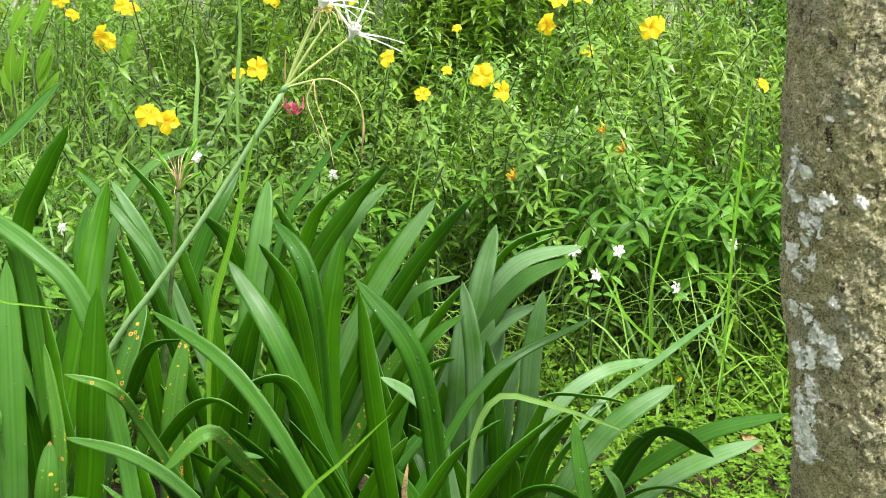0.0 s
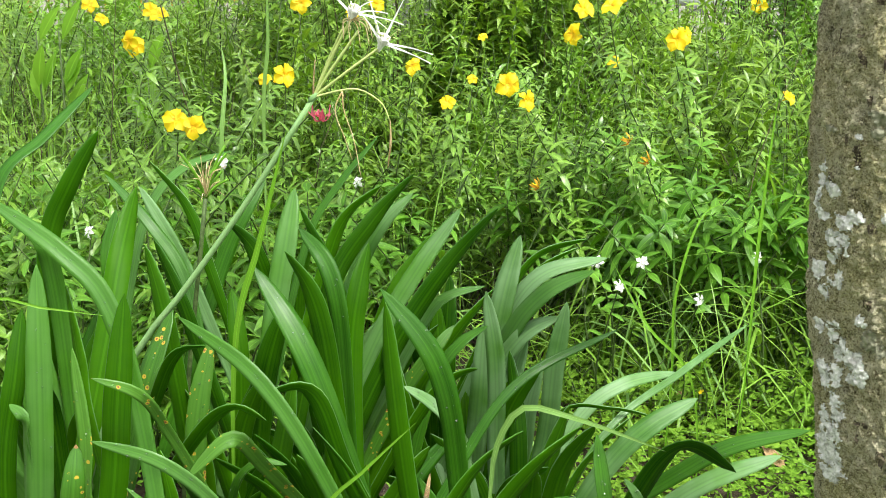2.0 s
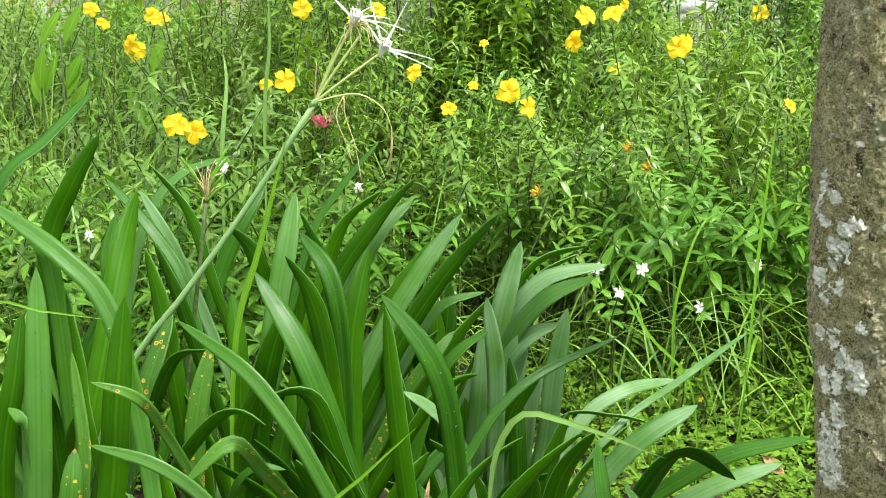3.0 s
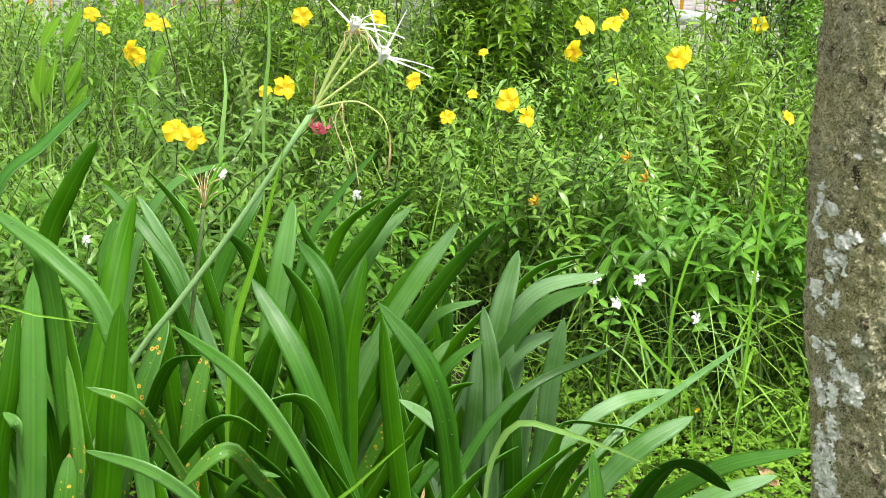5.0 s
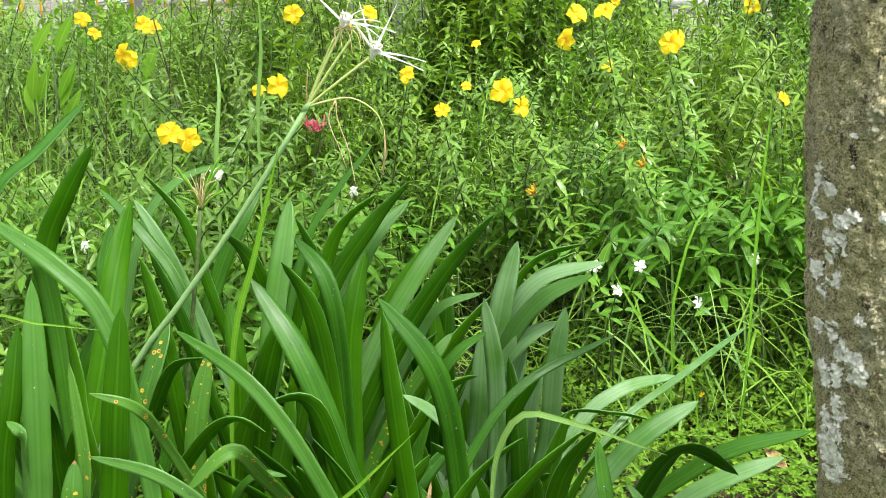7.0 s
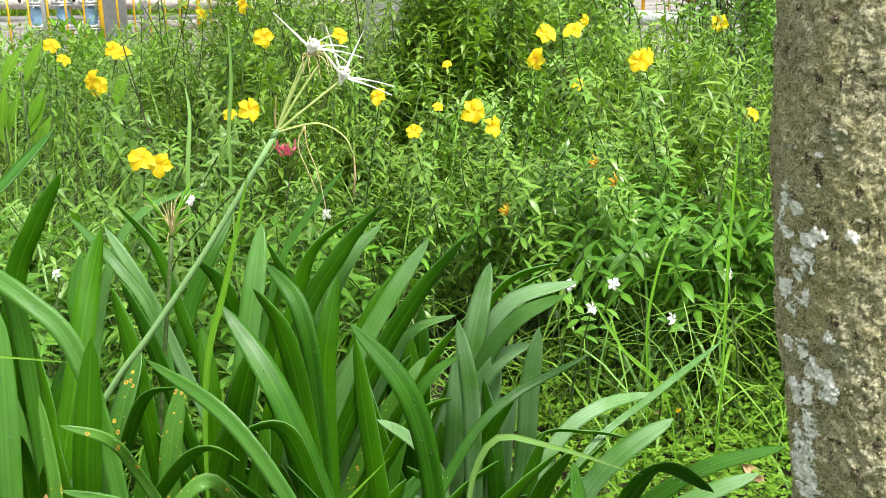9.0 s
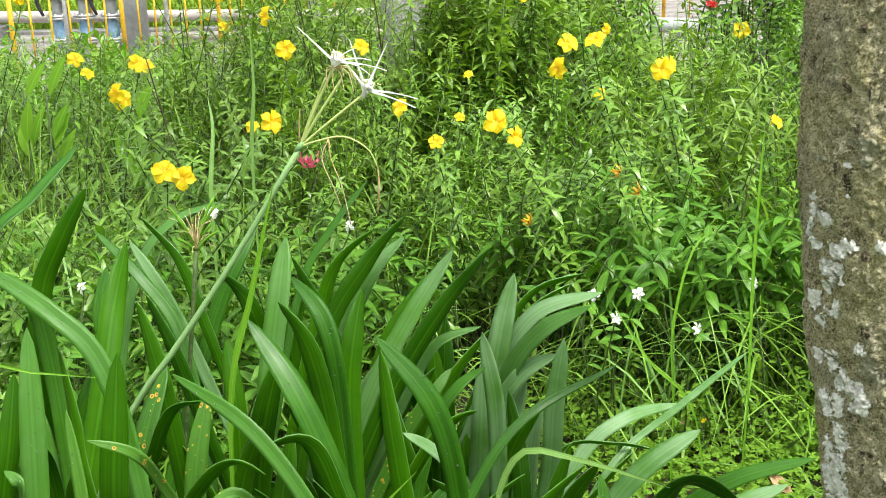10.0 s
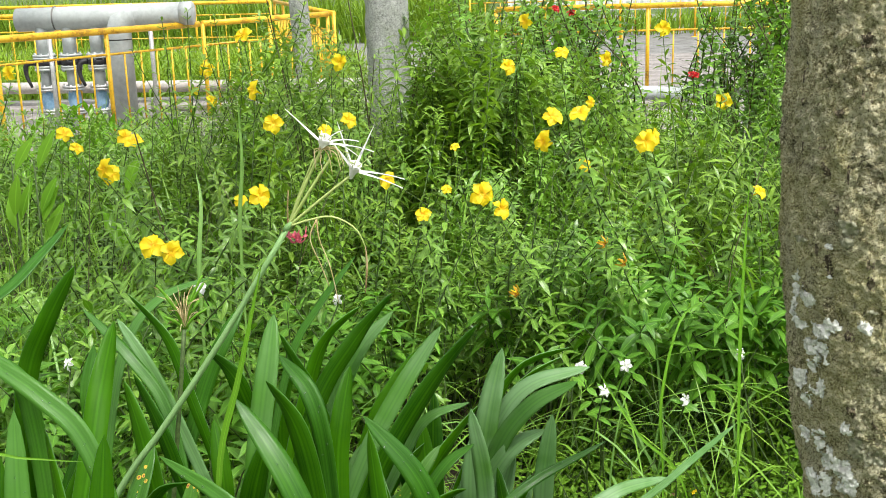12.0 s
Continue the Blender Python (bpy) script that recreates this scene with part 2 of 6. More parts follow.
def ground_material():
    """Rough lawn that gives way to bare moist soil under the planting along an uneven edge."""
    m, nt, p, out = shader("soil_and_lawn")
    pos = add(nt, "ShaderNodeTexCoord").outputs["Object"]
    xyz = add(nt, "ShaderNodeSeparateXYZ", {"Vector": pos})
    dx = maths(nt, "SUBTRACT", maths(nt, "ABSOLUTE", xyz.outputs["X"]), 3.6)
    dy = maths(nt, "SUBTRACT", maths(nt, "ABSOLUTE", maths(nt, "SUBTRACT", xyz.outputs["Y"], 5.2)), 3.9)
    d = maths(nt, "ADD", maths(nt, "MAXIMUM", dx, dy), maths(nt, "MULTIPLY", maths(nt, "SUBTRACT", noise_at(nt, pos, 1.6, 5.0), 0.5), 2.2))
    a, b = noise_at(nt, pos, 3.0, 5.0), noise_at(nt, pos, 45.0, 4.0, 0.65)
    f = ramp_fac(nt, maths(nt, "ADD", maths(nt, "MULTIPLY", a, 0.55), maths(nt, "MULTIPLY", b, 0.45)), 0.35, 0.65)
    soil = ramp(nt, f, [(0.2, (0.03, 0.022, 0.012)), (0.55, (0.07, 0.05, 0.03)), (0.85, (0.12, 0.09, 0.06))])
    lawn = ramp(nt, f, [(0.2, (0.03, 0.06, 0.012)), (0.55, (0.08, 0.14, 0.03)), (0.85, (0.15, 0.19, 0.06))])
    nt.links.new(mix(nt, ramp_fac(nt, d, 0.2, -0.2), lawn, soil), p.inputs["Base Color"])
    p.inputs["Roughness"].default_value = 0.95
    bump = add(nt, "ShaderNodeBump", {"Height": b, "Strength": 0.8, "Distance": 0.03})
    nt.links.new(bump.outputs["Normal"], p.inputs["Normal"])
    return m


M_GROUND = ground_material()


def bark_material(name, stops, moss, ash, crack_amount=1.0):
    """Bark: small flakes with torn edges, fine grain, short dark cracks, and mossy and ashen stains of their own shape."""
    m, nt, p, out = shader(name)
    pos = add(nt, "ShaderNodeTexCoord").outputs["Object"]

    def scaled(z):
        return add(nt, "ShaderNodeMapping", {"Vector": pos, "Scale": (1.0, 1.0, z)}).outputs["Vector"]
    wob = add(nt, "ShaderNodeTexNoise", {"Vector": pos, "Scale": 70.0, "Detail": 4.0, "Roughness": 0.7}).outputs["Color"]
    bent = add(nt, "ShaderNodeVectorMath", {0: scaled(0.8), 1: add(nt, "ShaderNodeMapping", {"Vector": wob, "Scale": (0.03, 0.03, 0.03)}).outputs["Vector"]}).outputs[0]
    lumps, mid, fine, grain = noise_at(nt, scaled(0.8), 24.0, 5.0, 0.6), noise_at(nt, scaled(0.85), 110.0, 6.0, 0.82), noise_at(nt, scaled(1.2), 380.0, 3.0, 0.75), noise_at(nt, pos, 620.0, 2.0, 0.7)
    tone = maths(nt, "ADD", maths(nt, "ADD", maths(nt, "MULTIPLY", lumps, 0.2), maths(nt, "MULTIPLY", mid, 0.6)), maths(nt, "ADD", maths(nt, "MULTIPLY", fine, 0.14), maths(nt, "MULTIPLY", grain, 0.06)))
    col = ramp(nt, ramp_fac(nt, tone, 0.4, 0.56), stops)
    flake = add(nt, "ShaderNodeSeparateColor", {"Color": add(nt, "ShaderNodeTexVoronoi", {"Vector": bent, "Scale": 62.0}).outputs["Color"]}).outputs[0]
    edge = add(nt, "ShaderNodeTexVoronoi", {"Vector": bent, "Scale": 62.0})
    edge.feature = "DISTANCE_TO_EDGE"
    rim = ramp_fac(nt, edge.outputs["Distance"], 0.075, 0.01)
    where = ramp_fac(nt, noise_at(nt, pos, 21.0, 3.0), 0.5, 0.6)
    col = mix(nt, maths(nt, "MULTIPLY", ramp_fac(nt, noise_at(nt, scaled(0.7), 8.0, 4.0, 0.6), 0.46, 0.6), 0.4), col, moss)
    col = mix(nt, maths(nt, "MULTIPLY", ramp_fac(nt, noise_at(nt, scaled(0.9), 15.0, 5.0, 0.65), 0.5, 0.62), 0.35), col, ash)
    col = mix(nt, maths(nt, "MULTIPLY", maths(nt, "MULTIPLY", ramp_fac(nt, flake, 0.55, 1.0), where), 0.4), col, stops[-1][1])
    col = mix(nt, maths(nt, "MULTIPLY", maths(nt, "MULTIPLY", ramp_fac(nt, flake, 0.4, 0.0), where), 0.55), col, stops[0][1])
    col = mix(nt, maths(nt, "MULTIPLY", ramp_fac(nt, mid, 0.43, 0.34), 0.6), col, stops[0][1])
    col = mix(nt, maths(nt, "MULTIPLY", ramp_fac(nt, fine, 0.52, 0.62), 0.75), col, stops[-1][1])
    torn = maths(nt, "MULTIPLY", maths(nt, "MULTIPLY", rim, where), ramp_fac(nt, noise_at(nt, pos, 130.0, 3.0), 0.48, 0.58))
    col = mix(nt, maths(nt, "MULTIPLY", ramp_fac(nt, fine, 0.47, 0.37), 0.75), col, stops[0][1])
    crack = maths(nt, "MULTIPLY", torn, crack_amount)
    col = mix(nt, maths(nt, "MULTIPLY", crack, 0.85), col, (0.03, 0.024, 0.014))
    nt.links.new(col, p.inputs["Base Color"])
    p.inputs["Roughness"].default_value = 0.92
    p.inputs["Specular IOR Level"].default_value = 0.12
    h = maths(nt, "ADD", maths(nt, "ADD", maths(nt, "MULTIPLY", lumps, 0.8), maths(nt, "MULTIPLY", mid, 0.9)), maths(nt, "ADD", maths(nt, "MULTIPLY", fine, 0.4), maths(nt, "MULTIPLY", grain, 0.16)))
    h = maths(nt, "SUBTRACT", maths(nt, "ADD", h, maths(nt, "MULTIPLY", maths(nt, "MULTIPLY", flake, where), 0.25)), maths(nt, "MULTIPLY", crack, 0.35))
    bump = add(nt, "ShaderNodeBump", {"Height": h, "Strength": 1.0, "Distance": 0.009})
    nt.links.new(bump.outputs["Normal"], p.inputs["Normal"])
    return m


M_BARK = bark_material("olive_bark", [(0.05, (0.14, 0.118, 0.06)), (0.35, (0.45, 0.405, 0.22)), (0.62, (0.64, 0.59, 0.34)), (0.95, (0.82, 0.77, 0.54))], (0.56, 0.52, 0.19), (0.49, 0.475, 0.385))
M_BARK_GREY = bark_material("grey_bark", [(0.05, (0.18, 0.18, 0.17)), (0.45, (0.42, 0.43, 0.41)), (0.95, (0.68, 0.69, 0.66))], (0.36, 0.39, 0.3), (0.5, 0.52, 0.52), 0.3)


# ---- mesh tools ----
class Geo:
    """Collects vertices, faces and uv of one mesh."""

    def __init__(self):
        self.v, self.f, self.uv, self.mi = [], [], [], []
        self.n = 0

    def add(self, verts, faces, uvs=None, mat=0):
        verts = np.asarray(verts, float).reshape(-1, 3)
        self.v.append(verts)
        self.uv.append(np.zeros((len(verts), 2)) if uvs is None else np.asarray(uvs, float).reshape(-1, 2))
        self.f.extend([tuple(int(i) + self.n for i in f) for f in faces])
        self.mi.extend([mat] * len(faces))
        self.n += len(verts)

    def mesh(self, name, mats, smooth=True):
        me = bpy.data.meshes.new(name)
        v = np.concatenate(self.v)
        me.from_pydata(v.tolist(), [], self.f)
        uv = np.concatenate(self.uv)
        idx = np.empty(len(me.loops), np.int32)
        me.loops.foreach_get("vertex_index", idx)
        me.uv_layers.new(name="UVMap").data.foreach_set("uv", uv[idx].astype(np.float32).ravel())
        for m in mats if isinstance(mats, (list, tuple)) else [mats]:
            me.materials.append(m)
        me.polygons.foreach_set("material_index", np.array(self.mi, np.int32))
        me.polygons.foreach_set("use_smooth", np.full(len(me.polygons), smooth))
        me.update()
        return me


def part(name, mesh, parent, label="", m=None):
    """One mesh object under a thing or under a part; its mesh is in the parent's space unless m is given."""
    ob = new(name, mesh)
    ob.parent = parent
    if m is not None:
        ob.matrix_basis = m
    return tagged(ob, label)


def thing(name, label, category, at=(0, 0, 0), group="", kind="", mesh=None):
    ob = new(name, mesh)
    ob.location = at
    if mesh is None:
        ob.empty_display_size = 0.1
    return tagged(ob, label, category, group, kind)


def unit(a):
    a = np.asarray(a, float)
    return a / np.maximum(np.linalg.norm(a, axis=-1, keepdims=True), 1e-9)


def spline(points, n):
    """n + 1 points along a smooth curve through the given ones."""
    p = np.asarray(points, float)
    d = np.concatenate([[0], np.cumsum(np.sqrt(np.linalg.norm(np.diff(p, axis=0), axis=1)))])
    ext = np.vstack([2 * p[0] - p[1], p, 2 * p[-1] - p[-2]])
    k = np.concatenate([[-(d[1] - d[0])], d, [2 * d[-1] - d[-2]]])
    out = []
    for s in np.linspace(0, d[-1], n + 1):
        i = min(max(int(np.searchsorted(k, s, "right")) - 1, 1), len(k) - 3)
        t0, t1, t2, t3 = k[i - 1:i + 3]
        q0, q1, q2, q3 = ext[i - 1:i + 3]
        a1, a2, a3 = ((t1 - s) * q0 + (s - t0) * q1) / (t1 - t0), ((t2 - s) * q1 + (s - t1) * q2) / (t2 - t1), ((t3 - s) * q2 + (s - t2) * q3) / (t3 - t2)
        b1, b2 = ((t2 - s) * a1 + (s - t0) * a2) / (t2 - t0), ((t3 - s) * a2 + (s - t1) * a3) / (t3 - t1)
        out.append(((t2 - s) * b1 + (s - t1) * b2) / (t2 - t1))
    return np.array(out)


def tube(geo, points, radii, sides=6, mat=0, cap=True):
    p = np.asarray(points, float)
    n = len(p)
    r = np.interp(np.linspace(0, 1, n), np.linspace(0, 1, len(radii)), radii) if not np.isscalar(radii) else np.full(n, radii)
    t = unit(np.gradient(p, axis=0))
    ref = np.array([1.0, 0, 0]) if abs(t[0][0]) < 0.8 else np.array([0, 1.0, 0])
    s = unit(np.cross(t, ref))
    b = np.cross(t, s)
    ang = np.linspace(0, 2 * math.pi, sides, endpoint=False)
    ring = s[:, None] * np.cos(ang)[None, :, None] + b[:, None] * np.sin(ang)[None, :, None]
    v = p[:, None] + ring * r[:, None, None]
    faces = [(i * sides + j, i * sides + (j + 1) % sides, (i + 1) * sides + (j + 1) % sides, (i + 1) * sides + j) for i in range(n - 1) for j in range(sides)]
    if cap:
        faces += [tuple(range(sides - 1, -1, -1)), tuple((n - 1) * sides + j for j in range(sides))]
    uv = np.stack(np.meshgrid(np.linspace(0, 1, sides), np.linspace(0, 1, n)), -1)
    geo.add(v, faces, uv, mat)


LEAF_FACES = np.array([(0, 1, 2, 2), (0, 2, 3, 3), (1, 4, 5, 2), (2, 5, 6, 3), (4, 7, 5, 5), (5, 7, 6, 6)])


def leaves(geo, o, d, up, length, width, droop=0.25, fold=0.25, mat=0, wide=(0.85, 0.9)):
    """Small folded, drooping leaves from arrays of origins, directions and upward hints."""
    o, d = np.asarray(o, float), unit(d)
    side = unit(np.cross(d, np.asarray(up, float)))
    nrm = np.cross(side, d)
    n = len(o)
    length, width = np.broadcast_to(length, n)[:, None], np.broadcast_to(width, n)[:, None]
    droop = np.broadcast_to(droop, n)[:, None]

    def at(s, w):
        c = o + d * length * s - nrm * droop * length * s * s
        e = side * width * w / 2
        lift = nrm * width * w * fold / 2
        return c, c - e + lift, c + e + lift
    c0, _, _ = at(0.0, 0)
    c1, l1, r1 = at(0.3, wide[0])
    c2, l2, r2 = at(0.65, wide[1])
    c3, _, _ = at(1.0, 0)
    v = np.stack([c0, l1, c1, r1, l2, c2, r2, c3], 1)
    f = (np.arange(n)[:, None, None] * 8 + LEAF_FACES[None]).reshape(-1, 4)
    faces = [tuple(q[:3]) if q[2] == q[3] else tuple(q) for q in f.tolist()]
    uv = np.tile(np.array([(0.5, 0), (0, 0.3), (0.5, 0.3), (1, 0.3), (0, 0.65), (0.5, 0.65), (1, 0.65), (0.5, 1)]), (n, 1))
    geo.add(v, faces, uv, mat)


def round_leaves(geo, o, d, up, length, width, droop=0.25, fold=0.2, mat=0):
    """Elliptic, arching leaves with a smooth outline, from arrays of origins, directions and upward hints."""
    o, d = np.asarray(o, float), unit(d)
    side = unit(np.cross(d, np.asarray(up, float)))
    nrm = np.cross(side, d)
    n = len(o)
    length, width, droop = (np.broadcast_to(x, n)[:, None] for x in (length, width, droop))
    rows = []
    stations = ((0.0, 0.03), (0.12, 0.42), (0.28, 0.82), (0.46, 1.0), (0.64, 0.88), (0.8, 0.56), (0.92, 0.24), (1.0, 0.02))
    for s, w in stations:
        c = o + d * length * s - nrm * droop * length * s * s
        rows += [c - side * width * w / 2 + nrm * width * w * fold / 2, c, c + side * width * w / 2 + nrm * width * w * fold / 2]
    k = len(stations)
    base = np.array([(3 * i + j, 3 * i + j + 1, 3 * i + j + 4, 3 * i + j + 3) for i in range(k - 1) for j in (0, 1)])
    faces = [tuple(q) for q in (np.arange(n)[:, None, None] * 3 * k + base[None]).reshape(-1, 4).tolist()]
    geo.add(np.stack(rows, 1), faces, np.tile(np.array([(j / 2, s) for s, _ in stations for j in range(3)]), (n, 1)), mat)


def blades(geo, o, d, length, width, bend, mat=0, seg=7):
    """Grass blades: folded ribbons that lean and arch over, from arrays."""
    o, d = np.asarray(o, float), unit(d)
    n = len(o)
    flat = unit(d * np.array([1, 1, 0]) + 1e-6)
    side = unit(np.cross(flat, [0, 0, 1.0]))
    length, width, bend = (np.broadcast_to(x, n)[:, None] for x in (length, width, bend))
    rows = []
    for i in range(seg + 1):
        s = i / seg
        c = o + d * length * s + (flat * 0.55 - np.array([0, 0, 1.0])) * bend * length * s ** 2.4
        w = width * (0.55 + 0.45 * min(1, s * 3)) * (1 - s ** 3) ** 0.8 + 0.0004
        rows += [c - side * w / 2 + flat * w * 0.12, c, c + side * w / 2 + flat * w * 0.12]
    v = np.stack(rows, 1)
    k = 3 * (seg + 1)
    base = np.array([(3 * i + j, 3 * i + j + 1, 3 * i + j + 4, 3 * i + j + 3) for i in range(seg) for j in (0, 1)])
    faces = [tuple(q) for q in (np.arange(n)[:, None, None] * k + base[None]).reshape(-1, 4).tolist()]
    uv = np.tile(np.array([(j / 2, i / seg) for i in range(seg + 1) for j in range(3)]), (n, 1))
    geo.add(v, faces, uv, mat)


def box(geo, lo, hi, mat=0, bevel=0.0):
    lo, hi = np.asarray(lo, float), np.asarray(hi, float)
    b = bevel
    v = [(x, y, z) for z in (lo[2], hi[2] - b) for x, y in ((lo[0], lo[1]), (hi[0], lo[1]), (hi[0], hi[1]), (lo[0], hi[1]))]
    v += [(x, y, hi[2]) for x, y in ((lo[0] + b, lo[1] + b), (hi[0] - b, lo[1] + b), (hi[0] - b, hi[1] - b), (lo[0] + b, hi[1] - b))]
    f = [(3, 2, 1, 0)]
    for k in (0, 4):
        f += [(k + i, k + (i + 1) % 4, k + 4 + (i + 1) % 4, k + 4 + i) for i in range(4)]
    f.append((8, 9, 10, 11))
    geo.add(v, f, None, mat)


def rod_mesh(name, a, b, r, mat, sides=10):
    g = Geo()
    tube(g, [a, b], r, sides)
    return g.mesh(name, mat)


# ---- ground and paving ----
def ground_sheet():
    g = Geo()
    xs = np.concatenate([np.linspace(-300, -12, 7), np.linspace(-8, 8, 65), np.linspace(12, 300, 7)])
    ys = np.concatenate([np.linspace(-300, -6, 6), np.linspace(-3, 9, 49), np.linspace(12, 500, 9)])
    v, uv = [], []
    for y in ys:
        for x in xs:
            near = max(0.0, 1 - max(abs(x) / 8, abs(y - 3) / 6))
            v.append((x, y, 0.05 * near * noise.noise((x * 1.7, y * 1.7, 0.3)) - 0.01))
            uv.append((x, y))
    n = len(xs)
    f = [(j * n + i, j * n + i + 1, (j + 1) * n + i + 1, (j + 1) * n + i) for j in range(len(ys) - 1) for i in range(n - 1)]
    g.add(v, f, uv)
    return thing("ground", "dark moist soil and rough grass under the planting", "ground", kind="structure", mesh=g.mesh("ground", M_GROUND))


ground_sheet()


def bed(name, lo, hi, mat, label):
    g = Geo()
    box(g, lo, hi, 0, 0.01)
    return thing(name, label, name, kind="structure", mesh=g.mesh(name, mat, False))


pavement = bed("pavement", (-14, 9.05, -0.05), (14, 34, 0.02), M_KERB, "weathered concrete paving with pale slabs behind the planting")
slab_meshes = []
for w in (0.55, 0.75, 0.95):
    g = Geo()
    box(g, (0.006, 0.006, 0.0), (w - 0.006, 0.4 - 0.006, 0.03), 0, 0.008)
    slab_meshes.append((w, g.mesh("slab", M_SLAB, False)))
rng = np.random.default_rng(11)
for row in range(24):
    x = -5.6 + rng.uniform(0, 0.5)
    while x < 4.6:
        w, me = slab_meshes[rng.integers(3)]
        if not (-5.2 < x < -0.9 and 13.3 < 9.1 + 0.4 * row < 19):
            part("slab", me, pavement, m=pose(x, 9.1 + 0.4 * row, 0.02 + rng.uniform(-0.004, 0.003), 0, 0, rng.uniform(-0.3, 0.3)))
        x += w

far_kerb = bed("kerb", (-6.5, 13.45, -0.02), (-1.0, 13.65, 0.09), M_KERB, "grey concrete kerb in front of tall grass")
g = Geo()
prof = [(1.5 + 0.11 * i, 38.0 + (0.04 if i % 2 else 0.0)) for i in range(180)]
n = len(prof)
g.add([(x, y, z) for z in (0.0, 3.2) for x, y in prof] + [(x, y + 0.05, z) for z in (0.0, 3.2) for x, y in prof],
      [(i, i + 1, n + i + 1, n + i) for i in range(n - 1)] + [(2 * n + i + 1, 2 * n + i, 3 * n + i, 3 * n + i + 1) for i in range(n - 1)]
      + [(n + i, n + i + 1, 3 * n + i + 1, 3 * n + i) for i in range(n - 1)])
thing("wall_north", "white ribbed sheet-metal wall far behind the garden", "wall", kind="structure", mesh=g.mesh("wall_north", M_WALL, False))


# added wall, never in view: holds low skylight off the lilies' bases
bed("wall_south", (-9, -3.3, -0.1), (9, -3.1, 2.6), M_WALL, "plain unseen wall added behind the camera to cut low skylight")


# ---- yellow tube fences ----
def fence(a, b, panels, label, height=1.0, pickets=5, last=True, second=0.21, low=0.0):
    """Posts, top tube, second rail, bottom rail and thin pickets between two ground points."""
    a, b = Vector((*a, 0)), Vector((*b, 0))
    run = (b - a).length
    ob = thing("fence", label, "fence", a, "yellow tube fences")
    ob.rotation_euler = (0, 0, math.atan2(b.y - a.y, b.x - a.x))
    part("top_rail", rod_mesh("top_rail", (0, 0, height), (run, 0, height), 0.031, M_RAIL, 14), ob, "yellow painted top tube with worn patches")
    part("rail", rod_mesh("rail", (0, 0, height - second), (run, 0, height - second), 0.011, M_RAIL), ob)
    if low:
        part("rail", rod_mesh("rail", (0, 0, low), (run, 0, low), 0.011, M_RAIL), ob)
    post, thin = rod_mesh("post", (0, 0, 0.0), (0, 0, height), 0.021, M_RAIL, 12), rod_mesh("picket", (0, 0, 0.1), (0, 0, height - second), 0.009, M_RAIL, 8)
    foot = Geo()
    box(foot, (-0.06, -0.06, 0.0), (0.06, 0.06, 0.035), 0, 0.006)
    foot = foot.mesh("foot_plate", M_RAIL, False)
    step = run / panels
    for i in range(panels + 1 if last else panels):
        p = part("post", post, ob, m=pose(i * step, 0, 0))
        part("foot_plate", foot, p)
        if i < panels:
            for k in range(1, pickets + 1):
                part("picket", thin, ob, m=pose((i + k / (pickets + 1)) * step, 0, 0, 0, random.uniform(-0.6, 0.6), 0))
    return ob


fence((-2.5, 11.7), (-1.46, 13.4), 2, "yellow painted steel tube fence with thin pickets beside tall grass", pickets=5)
fence((-4.366, 8.65), (-2.53, 11.65), 3, "yellow painted steel tube fence with thin pickets beside the pipes", last=False)
fence((-1.40, 13.5), (-3.2, 20.3), 5, "yellow painted steel tube fence running back beside tall grass", pickets=5, low=0.4)
fence((-13.0, 22.2), (-3.3, 20.45), 7, "long yellow tube fence behind tall grass", pickets=4, low=0.4)
fence((-12.0, 15.2), (-4.95, 16.0), 5, "yellow tube fence behind the grey pipes", pickets=4, low=0.4)
fence((0.45, 13.25), (5.49, 12.95), 3, "yellow tube fence at the edge of the paving", second=0.27)
fence((0.2, 23.0), (12.0, 23.2), 8, "yellow tube fence far across the paving", pickets=4)


# ---- pipes and valves ----
def pipe(points, r, mat, name="pipe", sides=20):
    g = Geo()
    tube(g, points, r, sides)
    return g.mesh(name, mat)


bolt = Geo()
tube(bolt, [(0, 0, -0.035), (0, 0, 0.04)], 0.011, 6)
BOLT = {mat.name: bolt.mesh("bolt", mat) for mat in (M_PIPE, M_STEEL)}


def flange(x, y, z, r, parent, mat=M_PIPE):
    """Two bolted discs with a narrow joint between them, and eight bolts."""
    g = Geo()
    tube(g, [(0, 0, -0.02), (0, 0, -0.002), (0, 0, -0.0019), (0, 0, 0.0059), (0, 0, 0.006), (0, 0, 0.024)], [r, r, 0.9 * r, 0.9 * r, r, r], 20)
    ring = part("flange", g.mesh("flange", mat), parent, m=pose(x, y, z))
    for k in range(8):
        a = k * math.pi / 4
        part("bolt", BOLT[mat.name], ring, m=pose(0.84 * r * math.cos(a), 0.84 * r * math.sin(a), 0))
    return ring


manifold = thing("pipe_manifold", "pale grey painted steel header pipe with welded elbow and branch pipes", "pipe", (-3.27, 11.5, 0))
part("header", pipe([(-1.0, 0.02, 1.09), (0.62, -0.02, 1.11)], 0.112, M_PIPE, sides=28), manifold, "thick pale grey horizontal header pipe")
part("header_end", pipe([(0.62, -0.02, 1.11), (0.73, -0.025, 1.113), (0.745, -0.025, 1.113)], [0.113, 0.113, 0.095], M_PIPE, sides=28), manifold)
for x in (-0.62, -0.06, 0.42, 0.6):
    part("weld_ring", pipe([(x - 0.006, 0.005, 1.1), (x + 0.006, 0.005, 1.1)], 0.1155, M_KERB, sides=28), manifold)
elbow = [(0.16, -0.01, 1.1), (0.1, -0.02, 1.09), (0.03, -0.05, 1.03), (0.0, -0.06, 0.94), (0.0, -0.06, 0.0)]
